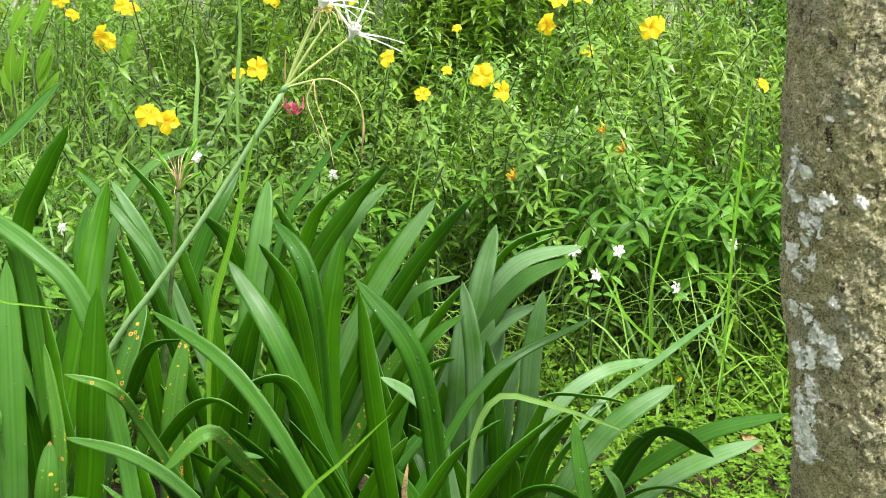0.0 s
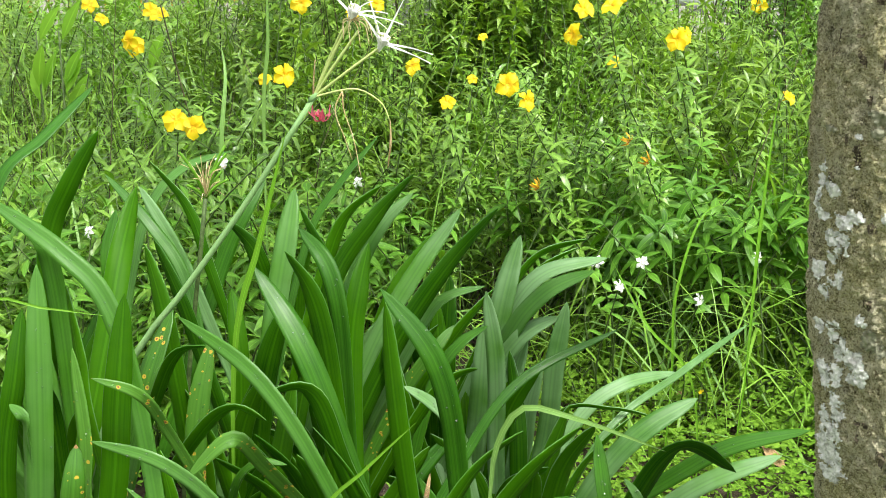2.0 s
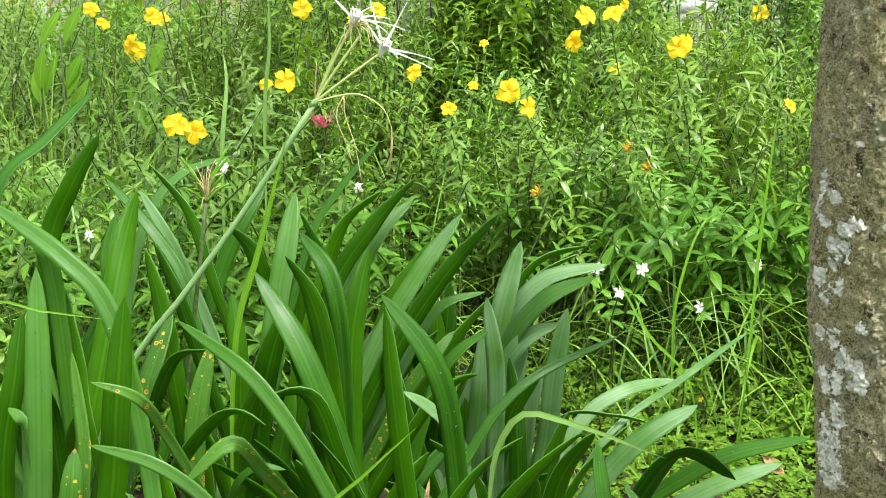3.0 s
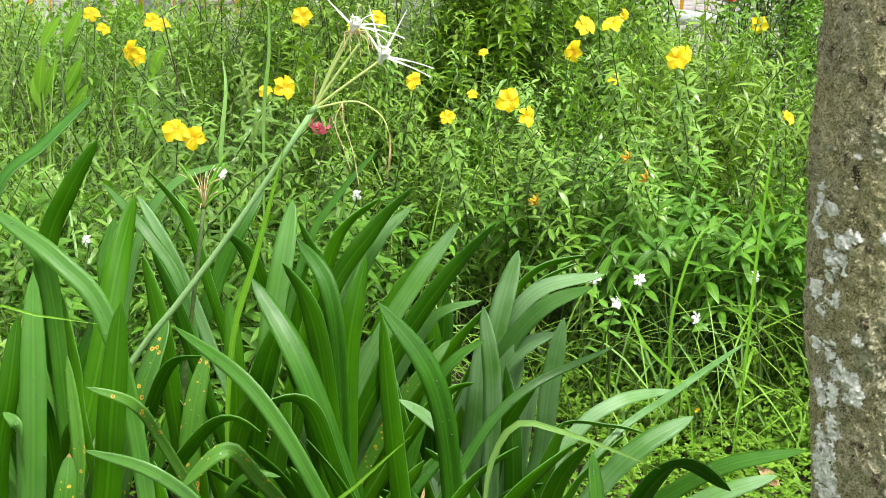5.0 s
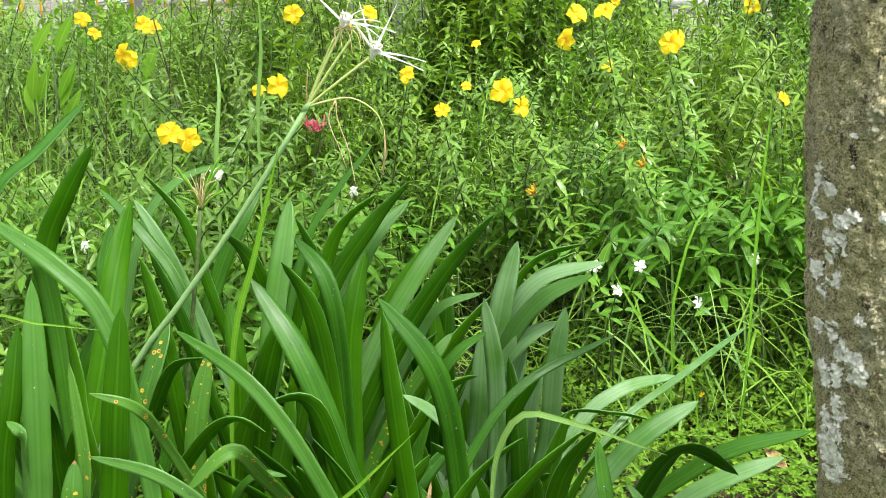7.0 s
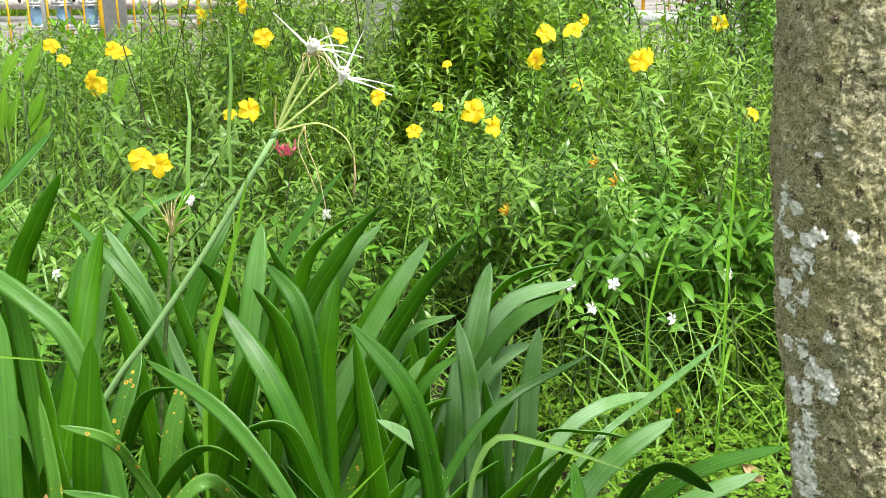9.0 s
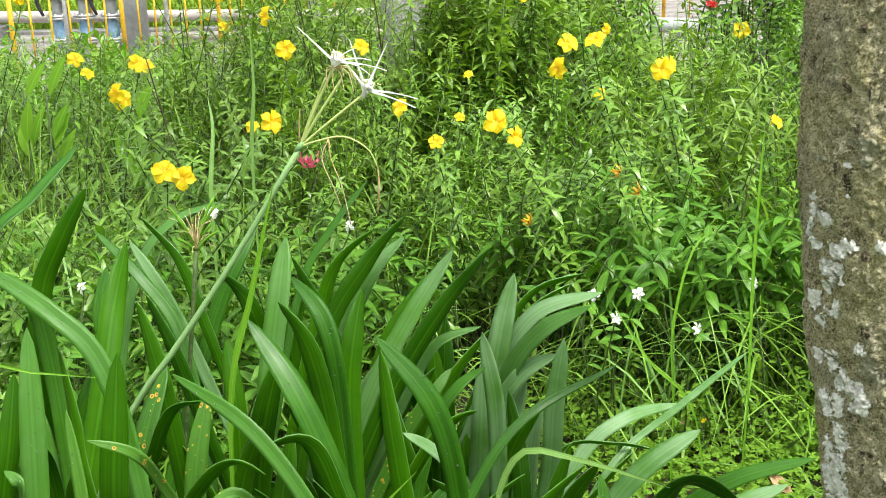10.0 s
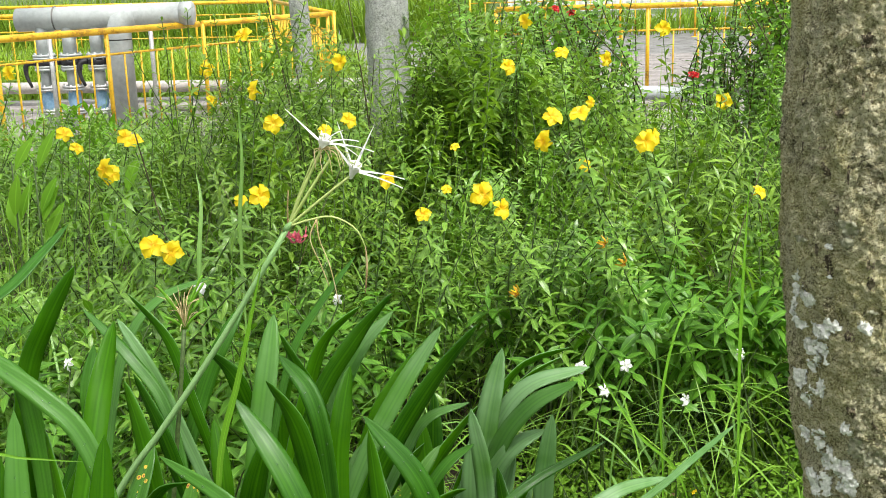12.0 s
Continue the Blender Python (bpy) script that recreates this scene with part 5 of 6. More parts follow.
class Shrub:
    """A many-stemmed shrub: an empty with stems, foliage and flowers."""

    def __init__(self, x, y, seed, name="flowering_shrub", label="yellow-flowered allamanda shrub with narrow whorled green leaves", leaf=None, group="allamanda shrubs", wood=None):
        self.r = np.random.default_rng(seed)
        self.x, self.y = x, y
        self.ob = thing(name, label, "shrub", (x, y, 0), group)
        self.stems, self.foliage, self.leaf, self.wood = Geo(), Geo(), leaf or M_ALLA, wood or M_STEM

    def grow(self, count, height, spread, **kw):
        r = self.r
        for k in range(count):
            self.stems = self.foliage = Geo()
            a = r.uniform(0, 2 * math.pi)
            q = math.sqrt(r.uniform(0, 1)) * spread
            base = (r.normal(0, 0.06), r.normal(0, 0.06), -0.02)
            h = height * r.uniform(0.7, 1.0) * (1 - 0.15 * q / max(spread, 0.01))
            shoot(self.stems, self.foliage, base, (math.cos(a) * q, math.sin(a) * q, h), r, mat=1, **kw)
            self.close()

    def reach(self, at, **kw):
        b = np.array(at) - [self.x, self.y, 0]
        self.stems = self.foliage = Geo()
        shoot(self.stems, self.foliage, (b[0] * 0.35, b[1] * 0.35, -0.02), b, self.r, mat=1, **kw)
        self.close()

    def close(self):
        part("branch", self.foliage.mesh("branch", [self.wood, self.leaf]), self.ob)


def sight_cap(x, y):
    """How tall the planting stands here, so that the fence shows over and between it."""
    px = (x - 0.11) / max(0.5, y - 0.35)
    k = [(-0.6, 0.105), (-0.21, 0.108), (-0.18, 0.085), (-0.08, 0.06), (-0.03, 0.06), (0.0, 0.02), (0.06, 0.012), (0.12, 0.03), (0.14, 0.11), (0.195, 0.11), (0.225, 0.08), (0.3, 0.07), (0.6, 0.07)]
    return 1.45 - (y - 0.35) * float(np.interp(px, [a for a, _ in k], [b for _, b in k]))


rs = np.random.default_rng(77)
shrubs = []
for y, step, tall in ((3.62, 0.36, 0.86), (3.95, 0.42, 1.0), (4.35, 0.46, 1.1), (4.95, 0.5, 1.2), (5.6, 0.56, 1.3), (6.4, 0.62, 1.4)):
    half = 0.46 * (y - 0.35) + 0.5
    for x in np.arange(-half, half, step):
        xx, yy = x + rs.uniform(-0.12, 0.12), y + rs.uniform(-0.13, 0.13)
        if xx < -0.55 - 0.2 * (yy - 3.5) and yy < 4.6 and rs.uniform() < 0.6:
            continue
        shrubs.append((Shrub(xx, yy, int(rs.integers(1e6)), leaf=M_SMALL if rs.uniform() < 0.45 else None), min(tall * rs.uniform(0.85, 1.08), sight_cap(xx, yy) + 0.06)))
for sh, h in shrubs:
    if sh.leaf is M_SMALL:
        sh.grow(17 if sh.y < 5 else 13, max(0.3, h), 0.38, leaf_len=sh.r.uniform(0.04, 0.055), leaf_wid=sh.r.uniform(0.014, 0.018), gap=0.026, rise=0.25, start=0.3)
        continue
    fine = sh.x < 0.12 * sh.y - 0.3
    sh.grow(17 if fine else 15 if sh.y < 5 else 13, max(0.3, h), 0.36, leaf_len=sh.r.uniform(0.042, 0.058) if fine else sh.r.uniform(0.06, 0.085), leaf_wid=sh.r.uniform(0.01, 0.0135) if fine else sh.r.uniform(0.014, 0.02), gap=0.023 if fine else 0.032, rise=sh.r.uniform(0.12, 0.45), start=0.45 if sh.y < 3.8 else 0.25)


def nearest(x, y):
    return min((s for s, _ in shrubs), key=lambda s: (s.x - x) ** 2 + (s.y - y - 0.15) ** 2)


def bloom(x, y, z, fx=0.0, fy=-0.8, fz=0.35, size=1.0):
    """A yellow flower on its own leafy shoot of the nearest shrub."""
    sh = nearest(x, y)
    sh.reach((x, y + 0.012, z - 0.035), leaf_len=0.05, leaf_wid=0.015, start=0.35)
    flower(sh.ob, (x, y, z), (fx + random.uniform(-0.9, 0.9), fy, fz + random.uniform(-0.4, 0.6)), size * random.uniform(0.82, 1.02))


bloom(-0.64, 4.2, 1.258)
bloom(-0.609, 4.15, 1.077)
bloom(-0.47, 3.7, 1.022)
bloom(-0.264, 3.9, 0.999)
bloom(-0.892, 3.4, 0.945)
bloom(-0.979, 3.9, 0.964)
bloom(-1.21, 4.0, 0.965)
bloom(-1.105, 3.8, 0.948, size=0.7)
bloom(-0.447, 3.29, 0.883)
bloom(-0.511, 3.35, 0.859, size=0.6)
bloom(-0.696, 3.12, 0.793, fx=-0.5)
bloom(-0.647, 3.1, 0.779)
bloom(-0.343, 3.9, 0.971, size=0.7)
bloom(-0.123, 3.5, 0.879)
bloom(-0.015, 3.3, 0.818, size=0.7)
bloom(0.043, 3.6, 0.828, fx=0.5, size=0.6)
bloom(0.143, 3.3, 0.871, fx=-0.2)
bloom(0.192, 3.23, 0.843)
bloom(0.329, 4.57, 1.259)
bloom(0.462, 4.6, 1.143)
bloom(0.645, 4.73, 1.101, fx=1.0)
bloom(0.262, 4.5, 1.103)
bloom(0.332, 3.3, 1.071, fx=-0.5)
bloom(0.397, 3.25, 1.085)
bloom(0.321, 3.5, 0.977, fx=-1.2)
bloom(0.463, 3.6, 1.07, size=0.6)
bloom(0.447, 3.6, 0.888, size=0.7)
bloom(0.6, 3.47, 0.974)
bloom(0.625, 3.5, 0.98)
bloom(0.806, 4.4, 1.23)
bloom(1.022, 4.4, 0.967)
bloom(0.956, 3.6, 0.797, size=0.7)
bloom(-0.865, 4.6, 1.117)
bloom(-0.915, 4.6, 1.034, size=0.7)
bloom(-0.831, 4.5, 1.009, size=0.8)
bloom(0.067, 3.9, 0.906, size=0.6)
bloom(-0.355, 4.5, 1.136)
bloom(-0.94, 3.85, 0.958)
bloom(-0.894, 3.45, 0.924)
bloom(-1.614, 4.6, 1.12)
for x, y, z in ((0.451, 3.15, 0.763), (0.501, 3.15, 0.712), (0.226, 3.15, 0.636)):
    sh = nearest(x, y)
    sh.reach((x, y + 0.01, z - 0.02), leaf_len=0.05, leaf_wid=0.015)
    flower(sh.ob, (x, y, z), (0.5, -0.5, -0.2), 0.62, WILTED, None, "wilted orange-yellow flower")
sh = nearest(-0.252, 2.75)
sh.reach((-0.25, 2.62, 0.95), leaf_len=0.045, leaf_wid=0.012, start=0.5)
for k in range(3):
    flower(sh.ob, (-0.246 + 0.008 * (k - 1), 2.6, 0.928 - 0.01 * (k % 2)), (0.3 * (k - 1), -0.3, -0.9), 0.68, PINK_PETAL, PINK_THROAT, "hanging pink tubular flower")
# red-flowered shrubs at the back
for x, y, h, n, sp in ((0.55, 6.3, 1.55, 34, 0.42), (0.72, 6.7, 1.5, 24, 0.35), (1.6, 6.2, 1.58, 28, 0.34), (1.88, 6.4, 1.6, 28, 0.38), (2.3, 6.9, 1.5, 20, 0.5), (0.12, 5.5, 1.42, 26, 0.34), (0.3, 5.9, 1.5, 26, 0.36), (1.28, 5.9, 0.92, 7, 0.2)):
    s = Shrub(x, y, int(x * 1000 + y), "red_flowered_shrub", "upright dark green shrub with a few small red flowers", M_DARKLEAF, "red-flowered shrubs", M_WOODY)
    s.grow(int(n * 1.15), h, sp, leaf_len=0.055, leaf_wid=0.034, gap=0.034, whorl=3, start=0.25, rise=0.35, droop=0.35, stem_r=0.006)
    spots = {0.55: ((0.556, 6.0, 1.255), (0.634, 6.1, 1.219)), 1.28: ((1.193, 5.8, 0.935),)}.get(x, ())
    for at in spots:
        s.reach((at[0], at[1] + 0.01, at[2] - 0.01), leaf_len=0.05, leaf_wid=0.022, whorl=3, start=0.4)
        for k in range(4):
            flower(s.ob, (at[0] + random.uniform(-0.015, 0.015), at[1] - 0.01, at[2] + random.uniform(-0.01, 0.012)), (random.uniform(-0.7, 0.7), -0.8, 0.5), 0.75, RED_PETAL, RED_THROAT, "small red flower", 4)

# tall dense allamanda, and a few long bare shoots
for x, y, h, n, sp in ((0.02, 4.75, 1.38, 24, 0.26), (0.22, 4.9, 1.42, 24, 0.28), (0.36, 5.05, 1.35, 20, 0.25), (0.1, 5.2, 1.45, 20, 0.3), (-0.55, 4.9, 1.42, 11, 0.3), (-0.85, 4.7, 1.2, 11, 0.3), (-0.35, 5.2, 0.95, 10, 0.3), (-0.62, 4.2, 1.3, 8, 0.25), (0.75, 4.9, 1.05, 14, 0.3), (-0.12, 4.6, 1.0, 10, 0.25), (-0.75, 5.8, 1.35, 9, 0.25), (-0.75, 5.5, 1.4, 9, 0.3), (0.05, 5.9, 1.5, 14, 0.22), (-0.5, 6.6, 1.4, 12, 0.4)):
    s = Shrub(x, y, int(abs(x) * 911 + y * 77))
    s.grow(n, h, sp, leaf_len=0.066, leaf_wid=0.021, gap=0.032, start=0.2)

# tall sprigs that rise in front of the fence and pipes
for x, y, tops in ((-1.0, 4.55, ((-1.11, 4.5, 1.2), (-0.99, 4.5, 1.3), (-0.9, 4.52, 1.33), (-0.98, 4.48, 1.13), (-1.05, 4.5, 1.0))), (-0.68, 4.6, ((-0.8, 4.5, 1.31), (-0.72, 4.5, 1.25), (-0.61, 4.5, 1.33), (-0.76, 4.52, 1.12), (-0.84, 4.5, 1.2), (-0.55, 4.5, 1.15)))):
    s = Shrub(x, y, int(-x * 433))
    for at in tops:
        s.reach(at, leaf_len=0.05, leaf_wid=0.012, gap=0.03, start=0.3, bow=0.1)

# long dark shoots that lean over the rest
for x, y, at in ((-0.40, 4.65, (-0.63, 4.6, 1.42)), (-0.3, 4.85, (-0.35, 4.8, 1.42)), (-0.5, 3.75, (-0.86, 3.6, 1.02))):
    s = Shrub(x, y, int(-x * 613), wood=M_WOODY)
    s.reach(at, leaf_len=0.042, leaf_wid=0.012, gap=0.045, whorl=2, start=0.3, bow=0.06, stem_r=0.0045)
    s.reach((at[0] + 0.1, at[1], at[2] - 0.3), leaf_len=0.045, leaf_wid=0.013, gap=0.035, whorl=3, start=0.3, bow=0.1)

# dry stalks standing in the thicket
r = np.random.default_rng(71)
g = Geo()
for k in range(46):
    x, y = r.uniform(-1.9, 1.9), r.uniform(3.4, 5.5)
    h = sight_cap(x, y) * r.uniform(0.6, 0.98)
    tube(g, spline([(x, y, 0), (x + r.normal(0, 0.06), y + r.normal(0, 0.06), h * 0.6), (x + r.normal(0, 0.15), y + r.normal(0, 0.15), h)], 8), [0.0022, 0.0008], 4, cap=False)
thing("dry_stalks", "thin dry brown stalks standing among the shrubs", "undergrowth", kind="stuff", mesh=g.mesh("dry_stalks", M_WOODY))

# broad-leaved plants with white flowers in front of the thicket
white_at = {(0.47, 3.3): ((0.458, 2.8, 0.561), (0.403, 2.75, 0.523), (0.351, 2.76, 0.573)), (0.66, 3.35): ((0.598, 2.81, 0.472),), (0.85, 3.4): ((0.745, 2.9, 0.549),),
            (-0.5, 2.9): ((-0.48, 2.7, 0.799),), (-0.85, 2.95): ((-0.806, 2.75, 0.611),), (-0.2, 3.1): ((-0.207, 2.9, 0.704),),
            (0.25, 3.4): (), (0.75, 3.6): (), (0.5, 3.65): (), (1.0, 3.25): (), (0.05, 3.4): (), (1.05, 3.5): (), (-1.15, 3.1): (), (-0.35, 3.2): (), (1.3, 3.6): ()}
for (x, y), flowers in white_at.items():
    s = Shrub(x, y, int(abs(x) * 977 + y * 31), "white_flowered_plant", "broad-leaved green plant with small white flowers", M_BROAD, "white-flowered plants")
    s.grow(11 if x > 0.2 else 7, 0.7, 0.28, leaf_len=0.072, leaf_wid=0.024, gap=0.036, whorl=4, start=0.72, rise=0.2, droop=0.5, stem_r=0.003, form=round_leaves)
    for at in flowers:
        s.reach((at[0], at[1] + 0.01, at[2] - 0.015), leaf_len=0.05, leaf_wid=0.02, gap=0.05, whorl=2, start=0.75)
        for k in range(1):
            flower(s.ob, (at[0] + 0.012 * k, at[1], at[2] + 0.006 * k), (random.uniform(-0.9, 0.9), -0.6, 0.4), 0.85, WHITE_PETAL, WHITE_THROAT, "small white flower")


# undergrowth, grass and ground cover
def weeds(count, seed, xs, ys, tall, name, label, mat, **kw):
    r = np.random.default_rng(seed)
    st, fo = Geo(), Geo()
    for k in range(count):
        x, y = r.uniform(*xs), r.uniform(*ys)
        h = min(r.uniform(*tall), sight_cap(x, y) * 0.9)
        shoot(st, fo, (x, y, -0.01), (x + r.normal(0, 0.08), y + r.normal(0, 0.08), max(0.1, h)), r, **kw)
    ob = thing(name, label, "undergrowth", kind="stuff")
    part("stems", st.mesh("stems", M_STEM), ob)
    part("foliage", fo.mesh("foliage", mat), ob)


weeds(420, 5, (-2.6, 2.6), (3.6, 6.5), (0.25, 0.6), "undergrowth", "dense tangle of small-leaved green weeds under the shrubs", M_ALLA, leaf_len=0.045, leaf_wid=0.018, gap=0.04, whorl=3, start=0.15)
weeds(330, 6, (-3.6, 3.4), (6.3, 8.9), (0.4, 0.8), "undergrowth", "green weeds between the shrubs and the paving", M_ALLA, leaf_len=0.07, leaf_wid=0.024, gap=0.05, whorl=3, start=0.1)
weeds(130, 7, (-1.7, -0.2), (2.55, 3.4), (0.3, 0.62), "undergrowth", "soft green weeds behind the spider lilies", M_BROAD, leaf_len=0.06, leaf_wid=0.02, gap=0.035, whorl=3, start=0.2, form=round_leaves)


weeds(46, 17, (-2.9, -1.5), (6.2, 8.2), (0.42, 0.62), "undergrowth", "bright broad-leaved weeds beside the paving", M_PADDLE, leaf_len=0.13, leaf_wid=0.045, gap=0.05, whorl=3, start=0.3, rise=0.7, droop=0.4, form=round_leaves)


weeds(240, 23, (0.25, 1.5), (2.95, 3.6), (0.08, 0.26), "undergrowth", "low leafy weeds at the foot of the flowering plants", M_COVER, leaf_len=0.025, leaf_wid=0.013, gap=0.02, whorl=3, start=0.1)
weeds(90, 29, (-1.5, -0.4), (2.6, 3.5), (0.35, 0.7), "undergrowth", "soft leafy weeds among the long grass", M_SMALL, leaf_len=0.05, leaf_wid=0.018, gap=0.03, whorl=4, start=0.3, rise=0.2)


def grass_clump(x, y, count, length, width, seed, mat=None, spread=0.12, lean=0.4, bend=0.35, label="tuft of long arching green grass"):
    r = np.random.default_rng(seed)
    ob = thing("grass_tuft", label, "grass", (x, y, 0), "grass tufts")
    for k in range(count):
        g = Geo()
        a, q = r.uniform(0, 2 * math.pi), abs(r.normal(0, lean))
        blades(g, [(r.normal(0, spread * 0.5), r.normal(0, spread * 0.5), -0.01)], [(math.cos(a) * q, math.sin(a) * q, 1.0)],
               length * r.uniform(0.55, 1.1), width * r.uniform(0.6, 1.2), abs(r.normal(bend, 0.15)), seg=9)
        part("blade", g.mesh("blade", mat or M_GRASS), ob)
    return ob


TUFTS_LEFT = ((-0.95, 3.2, 16, 0.75), (-1.25, 3.4, 26, 0.85), (-1.1, 3.8, 26, 0.95), (-1.5, 3.8, 30, 0.95), (-0.75, 3.7, 14, 0.95), (-1.75, 4.3, 34, 1.0), (-1.35, 4.5, 30, 1.0), (-1.0, 3.0, 12, 0.7), (-0.7, 2.9, 10, 0.65), (-0.6, 3.5, 12, 1.0), (-1.15, 3.55, 24, 1.0), (-1.0, 3.15, 34, 1.1), (-0.8, 3.3, 26, 1.1), (-1.2, 3.2, 34, 1.15), (-1.3, 3.9, 30, 1.2), (-0.6, 3.2, 18, 1.05), (-1.05, 4.0, 24, 1.2), (-0.9, 2.85, 22, 0.95), (-1.1, 2.9, 22, 1.0))
TUFTS_MIDDLE = ((0.55, 2.85, 5, 0.52), (0.62, 3.1, 5, 0.8), (0.3, 3.3, 7, 0.85), (-0.1, 3.4, 10, 0.8), (-0.35, 3.3, 9, 0.85), (0.75, 3.9, 12, 1.1), (-0.4, 4.2, 10, 1.15), (0.2, 4.0, 9, 1.1), (0.7, 3.5, 14, 1.05), (0.5, 3.6, 10, 1.1), (0.0, 3.7, 8, 1.1))
TUFTS_RIGHT = ((0.95, 2.75, 5, 0.5), (1.05, 3.1, 8, 0.8), (0.88, 3.3, 8, 0.9), (1.15, 3.4, 16, 0.9), (1.1, 4.1, 16, 1.1), (1.45, 4.3, 20, 1.1), (1.3, 3.1, 7, 0.7), (1.5, 3.6, 20, 0.9), (0.95, 3.7, 18, 1.15), (1.2, 3.8, 18, 1.1), (1.35, 3.5, 16, 1.0), (1.05, 3.5, 16, 1.15))
for k, (x, y, n, ln) in enumerate(TUFTS_LEFT + TUFTS_MIDDLE + TUFTS_RIGHT):
    left = k < len(TUFTS_LEFT)
    grass_clump(x, y, int(n * (1.5 if left else 1.3)), ln, 0.011 if left else 0.009, 300 + k, lean=0.5 if left else 0.4, bend=0.68 if left else 0.55)
for k, (x, y, n, ln) in enumerate(((0.15, 3.0, 5, 0.85), (-0.15, 3.05, 5, 0.9), (0.45, 2.95, 6, 0.8), (0.8, 3.0, 6, 0.8), (-0.45, 3.0, 6, 0.9), (-0.8, 2.9, 8, 0.85), (1.0, 3.25, 6, 1.0), (0.3, 3.25, 5, 1.05), (-1.05, 3.05, 8, 0.95), (0.62, 3.4, 6, 1.1))):
    grass_clump(x, y, n, ln, 0.0085, 500 + k, M_GRASS_PALE, 0.1, 0.55, 0.6, "loose tuft of pale arching grass leaning out of the thicket")
r = np.random.default_rng(9)
g = Geo()
n = 2600
o = np.stack([r.uniform(-2.6, 2.6, n), r.uniform(3.75, 7.5, n), np.zeros(n)], 1)
q = r.normal(0, 0.3, (n, 2))
blades(g, o, np.concatenate([q, np.ones((n, 1))], 1), np.minimum(r.uniform(0.5, 1.25, n), [sight_cap(a, b) + 0.28 for a, b in o[:, :2]]), r.uniform(0.003, 0.008, n), np.abs(r.normal(0.3, 0.15, n)))
thing("wild_grass", "scattered long grass growing through the shrubs", "grass", kind="stuff", mesh=g.mesh("wild_grass", M_GRASS))

r = np.random.default_rng(44)
g = Geo()
n = 900
o = np.stack([r.uniform(-1.6, 1.6, n), r.uniform(2.85, 3.75, n), np.zeros(n)], 1)
o = o[r.uniform(0, 1, n) < np.where(o[:, 0] < -0.45, 1.0, np.where((o[:, 0] > 0.3) & (o[:, 1] < 3.35), 0.06, 0.4))]
n = len(o)
blades(g, o, np.concatenate([r.normal(0, 0.32, (n, 2)), np.ones((n, 1))], 1), r.uniform(0.55, 1.15, n), r.uniform(0.003, 0.0065, n), np.abs(r.normal(0.55, 0.2, n)), seg=8)
thing("wild_grass", "thin arching grass in front of the flowering shrubs", "grass", kind="stuff", mesh=g.mesh("wild_grass", M_GRASS))

r = np.random.default_rng(47)
g = Geo()
n = 1700
o = np.stack([r.uniform(-1.75, -0.5, n), r.uniform(2.75, 4.3, n), np.zeros(n)], 1)
blades(g, o, np.concatenate([r.normal(0, 0.4, (n, 2)), np.ones((n, 1))], 1), r.uniform(0.45, 1.0, n) * (0.8 + 0.12 * (o[:, 1] - 2.75)), r.uniform(0.004, 0.009, n), np.abs(r.normal(0.65, 0.22, n)), seg=8)
thing("wild_grass", "thick lime-green arching grass beside the flowering shrubs", "grass", kind="stuff", mesh=g.mesh("wild_grass", M_GRASS))

for name, lo, hi, n, ln in (("tall_grass", (-6.2, 13.7), (-1.3, 16.5), 5200, 0.95), ("tall_grass", (-11.0, 16.6), (-2.4, 20.0), 5000, 0.9), ("tall_grass", (-16.0, 23.8), (0.5, 26.0), 5500, 1.5), ("tall_grass", (0.5, 24.0), (13.0, 26.0), 2200, 0.75)):
    r = np.random.default_rng(int(n + lo[1]))
    g = Geo()
    o = np.stack([r.uniform(lo[0], hi[0], n), r.uniform(lo[1], hi[1], n), np.zeros(n)], 1)
    blades(g, o, np.concatenate([r.normal(0, 0.22, (n, 2)), np.ones((n, 1))], 1), r.uniform(0.5, 1.0, n) * ln, r.uniform(0.012, 0.022, n) * (1 if lo[1] < 20 else 2), np.abs(r.normal(0.55 if lo[1] < 20 else 0.2, 0.2 if lo[1] < 20 else 0.1, n)), seg=4)
    thing(name, "dense bank of tall bright green grass behind the fence", "grass", kind="stuff", mesh=g.mesh(name, M_GRASS_FAR))

# paddle-leaved plants at the edge of the thicket
for x, y, top, k in ((-1.39, 4.15, 0.955, 1), (-1.53, 4.3, 0.93, 2), (-1.2, 4.5, 0.8, 3)):
    r = np.random.default_rng(k)
    g, st = Geo(), Geo()
    n = 4
    a = r.uniform(0, 2 * math.pi, n)
    a[0] = 0.35
    q = r.uniform(0.3, 0.7, n)
    d = np.stack([np.cos(a) * q, np.sin(a) * q * 0.4, np.ones(n)], 1)
    base = np.stack([0.02 * np.cos(a), 0.02 * np.sin(a), np.concatenate([[top - 0.13], r.uniform(top - 0.4, top - 0.24, n - 1)])], 1)
    round_leaves(g, base, d, np.stack([-0.4 * np.cos(a), -np.ones(n), 0.35 * np.ones(n)], 1), r.uniform(0.13, 0.17, n), r.uniform(0.042, 0.055, n), 0.15, 0.2)
    tube(st, [(0, 0, -0.02), (0.01, 0, top - 0.1)], [0.005, 0.003], 8)
    ob = thing("broad_leaved_plant", "upright plant with smooth lime-green paddle leaves", "plant", (x, y, 0), "paddle-leaved plants")
    part("stem", st.mesh("stem", M_STEM), ob)
    part("foliage", g.mesh("foliage", M_PADDLE), ob)

